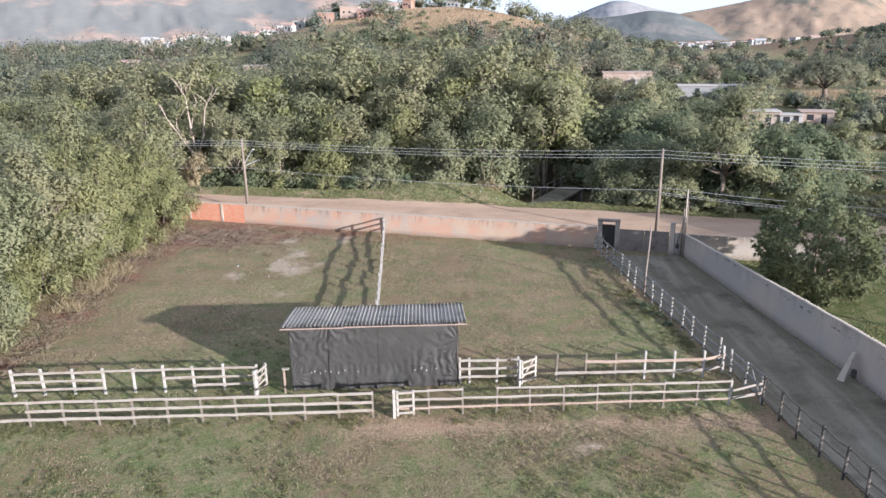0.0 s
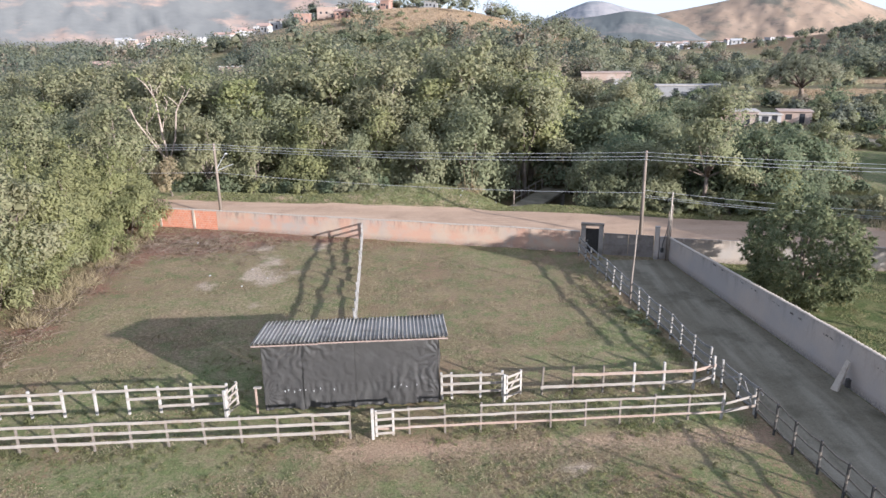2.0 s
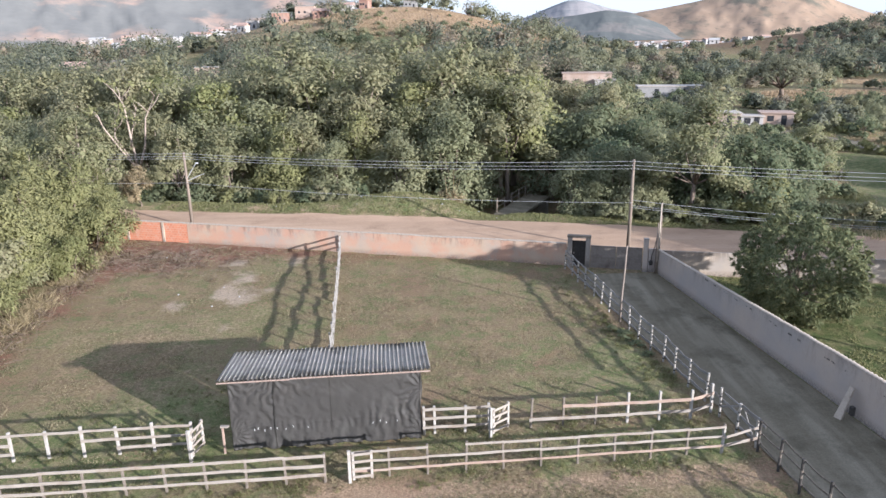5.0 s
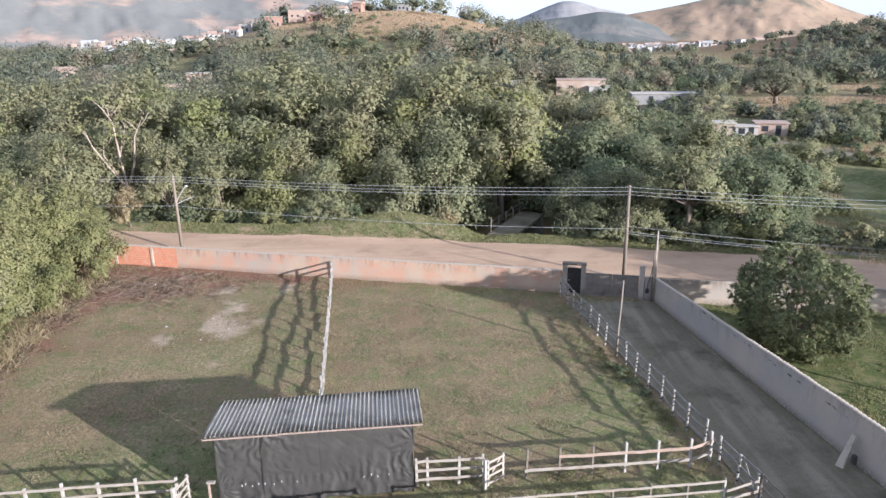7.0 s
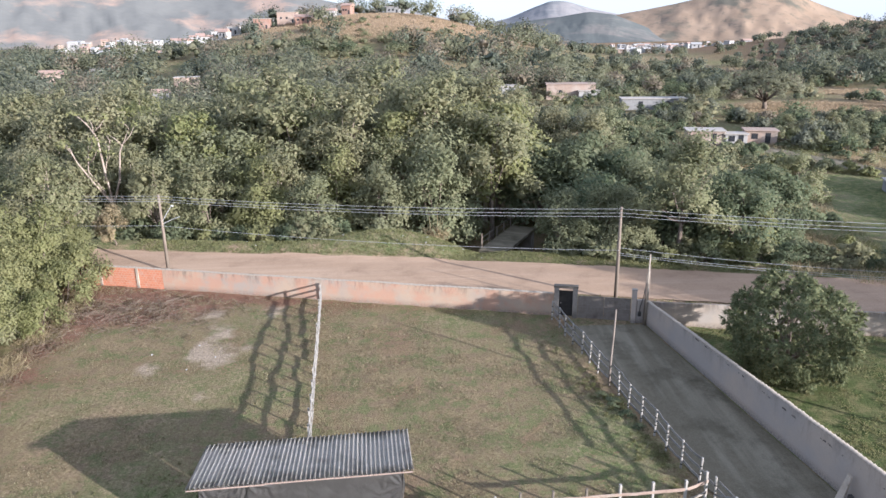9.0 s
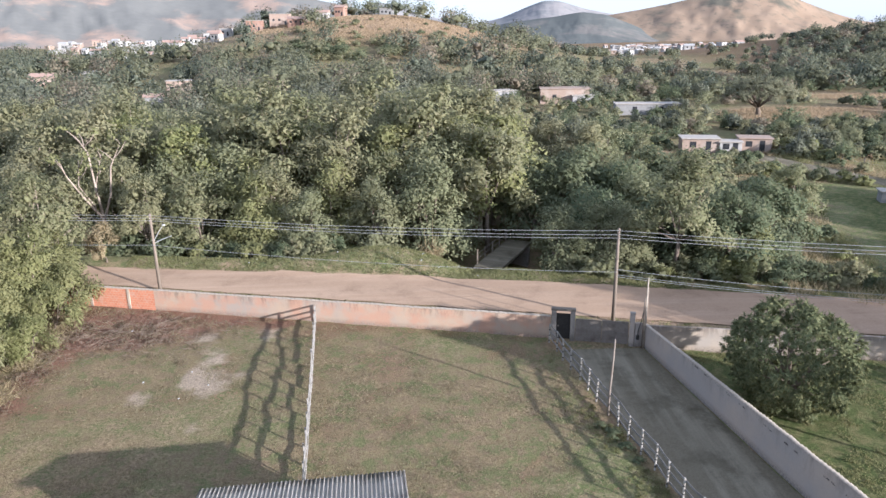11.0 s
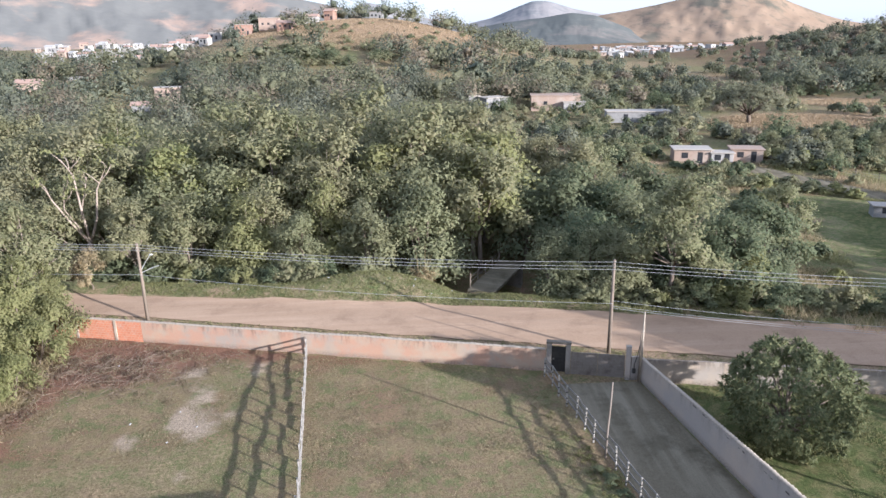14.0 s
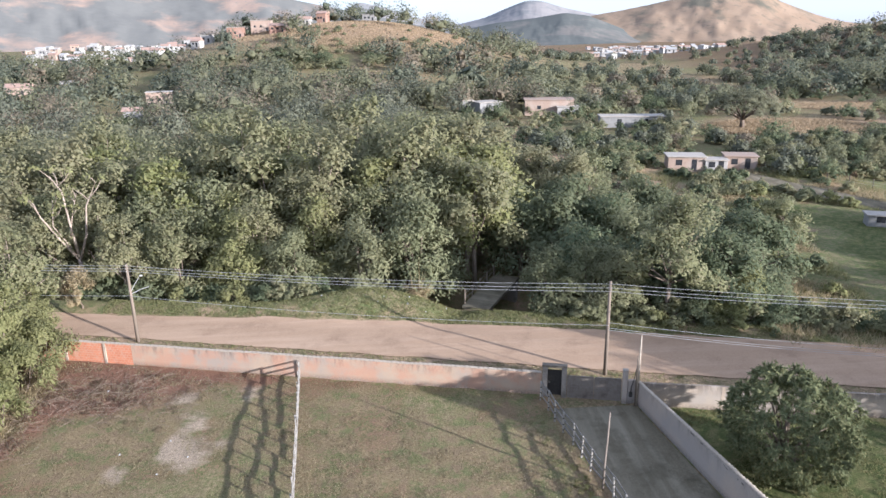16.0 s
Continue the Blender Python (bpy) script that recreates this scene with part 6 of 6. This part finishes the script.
house(-143, 290, 9, 6, 3.2, 0.1, M_HOUSE_CLAY, M_HOUSE_ROOF, "low clay house with a tiled roof among the trees", False, 2)
house(-128, 300, 7, 5, 3.0, -0.2, M_HOUSE_WHITE, M_SLAB, "pale flat-roofed house among the trees", True, 2)
house(-78, 249, 8, 5, 4.6, 0.2, M_HOUSE_CLAY, M_SLAB, "two-storey bare clay house among the trees", True, 3)
house(-72.5, 208, 4.4, 4, 3.7, 0.15, M_HOUSE_GREY, M_HOUSE_ROOF, "small house with a red tiled roof among the trees", False, 2)


def town(cx, cy, sx, sy, n, seed, lift):
    r = random.Random(seed)
    for _ in range(n):
        y = cy + r.uniform(-1.6, 1.6) * sy
        x = (cx + r.uniform(-1.6, 1.6) * sx) * y / cy
        wall = r.choice((M_TOWN_WHITE, M_TOWN_WHITE, M_TOWN_WHITE, M_TOWN_WHITE, M_HOUSE_CLAY, M_HOUSE_GREY))
        fl = r.random() < 0.5
        lab = {M_TOWN_WHITE: "small white house in the distant town", M_HOUSE_CLAY: "small clay house in the distant town", M_HOUSE_GREY: "small grey house in the distant town"}[wall]
        house(x, y, r.uniform(3.5, 7), r.uniform(3.5, 6), r.uniform(2.2, 3.6), r.uniform(-0.5, 0.5), wall, M_TOWN_WHITE if r.random() < 0.55 else M_SLAB if fl else M_HOUSE_ROOF, lab, fl, r.choice((1, 2)), lift)


for x, y in ((-125, 396), (-121, 374), (-119, 408), (-116, 388), (-113, 361), (-112, 399), (-110, 377), (-108, 415), (-106, 391), (-104, 366), (-102, 404), (-100, 381), (-97, 394), (-96, 370), (-93, 409)):
    house(x, y, rt.uniform(3.5, 6), rt.uniform(3.5, 5), rt.uniform(2.6, 3.8), rt.uniform(-0.4, 0.4), M_TOWN_WHITE, M_SLAB if y > 390 else M_HOUSE_ROOF, "small white house on the flank of the hill", y > 390, 2, 0.6)
town(245, 680, 42, 105, 130, 8, 0.0)
town(-230, 640, 50, 95, 150, 9, 0.8)


# ---- mountains round the valley ----
def mountain_material(name, dry, scrub, bare, patch=0.0065, bias=0.5, run=(1.2, 1, 1.6)):
    """Dry grass and bare earth in large patches, with scrub in the folds and small bushes over all."""
    m, nt, b = material(name, 1.0)
    b.inputs["Specular IOR Level"].default_value = 0.0
    co = coords(nt)
    col = ramp(nt, noise_tex(nt, co, 0.02, 8, 0.65, (1.3, 1, 0.8)), [(0.35, dry), (0.68, bare)])
    scr = mix(nt, noise_tex(nt, co, 0.06, 6, 0.7), tuple(c * 0.85 for c in scrub), tuple(c * 1.15 for c in scrub))
    col = mix(nt, step(nt, noise_tex(nt, co, patch, 9, 0.62, run), bias - 0.05, bias + 0.06), col, scr)
    col = mix(nt, times(nt, step(nt, noise_tex(nt, co, 0.05, 7, 0.75, (1.4, 1, 1.4)), 0.55, 0.66), 0.75), col, scr)
    nt.links.new(col, b.inputs["Base Color"])
    return m


def mountain(name, label, dist, profile, depth, mat, seed, rough=0.04):
    """A range seen from the valley: profile holds bearing and height in degrees."""
    az = np.array([p[0] for p in profile], float)
    el = np.array([p[1] for p in profile], float)
    n, rows = 230, 36
    A = np.linspace(az[0], az[-1], n)
    E = np.interp(A, az, el)
    w = np.hanning(19) / np.hanning(19).sum()
    E = np.convolve(np.pad(E, 9, "edge"), w, "valid")
    vs = []
    for j in range(rows):
        v = j / (rows - 1)
        for i in range(n):
            a = radians(A[i])
            crest = 22 + dist * math.tan(radians(E[i]))
            r = dist - depth * (1 - v)
            f = v ** 1.15
            fold = 0.35 - abs(noise.fractal(Vector((A[i] * 0.2 + 0.5 * v, v * 0.9, seed)), 0.9, 2.1, 6))
            ridge = noise.fractal(Vector((A[i] * 0.8 - 0.7 * v, v * 2.2, seed + 5)), 0.9, 2.2, 5)
            hgt = crest * (f + rough * (fold * 1.6 + ridge * 0.35) * math.sin(math.pi * min(v * 0.96 + 0.02, 1)))
            hgt += crest * 0.008 * ridge * v
            vs.append((math.sin(a) * r, 4 + math.cos(a) * r, hgt - 8 * (1 - v)))
    for i in range(n):
        a = radians(A[i])
        vs.append((math.sin(a) * (dist + depth * 0.5), 4 + math.cos(a) * (dist + depth * 0.5), -10))
    idx = np.arange(n * (rows + 1)).reshape(rows + 1, n)
    q = np.stack([idx[:-1, :-1], idx[:-1, 1:], idx[1:, 1:], idx[1:, :-1]], -1).reshape(-1, 4)
    tagged(new(name, np_mesh(name, np.array(vs), q, mat, True)), label, "mountain", kind="structure")


M_HILL = mountain_material("dry_grass_hill", (0.28, 0.203, 0.142), (0.15, 0.135, 0.105), (0.315, 0.234, 0.168), 0.008, 0.6, (2.2, 1, 0.8))
# scrub greyed and slopes muted: distance haze is mixed into these colours
M_RANGE = mountain_material("hazy_scrub_range", (0.27, 0.207, 0.17), (0.168, 0.166, 0.155), (0.33, 0.245, 0.195), 0.0055, 0.45)
# greys of distance haze, painted in place of the far slopes' own colours
M_HAZE_GREY = mountain_material("haze_grey_range", (0.27, 0.255, 0.25), (0.215, 0.215, 0.215), (0.29, 0.27, 0.26))
M_PINE = mountain_material("planted_ridge", (0.16, 0.155, 0.145), (0.12, 0.126, 0.12), (0.2, 0.18, 0.16), 0.01, 0.42)
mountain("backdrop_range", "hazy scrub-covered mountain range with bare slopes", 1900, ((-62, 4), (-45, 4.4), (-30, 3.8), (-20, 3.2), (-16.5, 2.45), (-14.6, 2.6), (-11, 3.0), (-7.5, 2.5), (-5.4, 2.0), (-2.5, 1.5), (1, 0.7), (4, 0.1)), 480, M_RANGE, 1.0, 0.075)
mountain("backdrop_peak", "distant mountain peak coloured in haze grey", 3600, ((-7, 0.5), (-4, 1.6), (-2.6, 2.25), (-1, 1.9), (2, 1.0), (6, 0.4)), 700, M_HAZE_GREY, 2.0)
mountain("backdrop_peak", "distant pointed mountain coloured in haze grey", 3000, ((4, 0.3), (7, 0.95), (9, 1.75), (10.3, 2.2), (11.5, 2.1), (13.5, 1.5), (16, 1.0), (22, 0.5)), 700, M_HAZE_GREY, 3.0)
mountain("backdrop_ridge", "dark planted ridge before the peak", 1350, ((3, -0.6), (5, 0.1), (8, 0.65), (11, 0.95), (13.2, 1.28), (15, 1.05), (17, 0.3), (19, -0.6)), 300, M_PINE, 4.0)
mountain("backdrop_hill", "rounded hill of dry brown grass", 1500, ((8, -0.6), (10.5, 0.1), (12.5, 0.55), (15, 1.0), (18, 1.45), (21, 2.05), (23.5, 2.55), (25.2, 2.62), (27, 2.3), (28.5, 1.65), (30.2, 0.95), (32, 0.3), (34, 0.1), (40, 0.1), (62, 0.6)), 300, M_HILL, 5.0, 0.09)


# ---- small things ----
def leaning_slab():
    t = thing("leaning_slab", (17.55, 29.95, 0), "pale concrete slab leaning against the wall", "slab")
    bm = bmesh.new()
    v = [(-0.28, -0.2, 0.0), (-0.12, -0.5, 0.0), (0.36, -0.28, 1.4), (0.36, -0.02, 1.45)]
    lo = [bm.verts.new(p) for p in v]
    hi = [bm.verts.new((p[0] + 0.09, p[1] + 0.03, p[2] - 0.02)) for p in v]
    bm.faces.new(lo[::-1])
    bm.faces.new(hi)
    for k in range(4):
        bm.faces.new((lo[k], lo[(k + 1) % 4], hi[(k + 1) % 4], hi[k]))
    part("slab", bm, M_COPING, t)
    # black block put in for the dark hole beside the slab
    bm = bmesh.new()
    box(bm, (0.22, -0.62, 0.3), (0.4, -0.42, 0.72), None, 0.02)
    part("box", bm, M_BLACK_PAINT, t, "black block standing in for a dark hole by the slab")


leaning_slab()
rl = random.Random(77)
for k in range(24):
    if k < 19:
        x = rl.uniform(-22, 6)
        y = road_far(x) + rl.uniform(0.8, 5.0)
    else:
        x, y = rl.uniform(-24, -12), rl.uniform(44, 55)
    bm = bmesh.new()
    w = rl.uniform(0.04, 0.08)
    box(bm, (-w, -w * 0.6, 0), (w, w * 0.6, w * 0.7), None, w * 0.25)
    for v in bm.verts:
        v.co += Vector((rl.uniform(-1, 1), rl.uniform(-1, 1), rl.uniform(-0.5, 0.5))) * w * 0.3
    o = new("litter", finish("litter", bm, M_LITTER))
    o.location, o.rotation_euler = (x, y, gz(x, y) + 0.06), (0, 0, rl.uniform(0, 3))
    tagged(o, "crumpled white plastic litter on the grass", "litter", "litter on the bank")
# dark heaps of weeds beside the lane fence
for x, y, k in ((10.3, 38.6, 0.32), (10.7, 37.4, 0.26), (11.0, 36.2, 0.2), (9.9, 39.6, 0.22)):
    place(SHRUBS[3], x, y, k, x * 3, -0.05, 0.6)
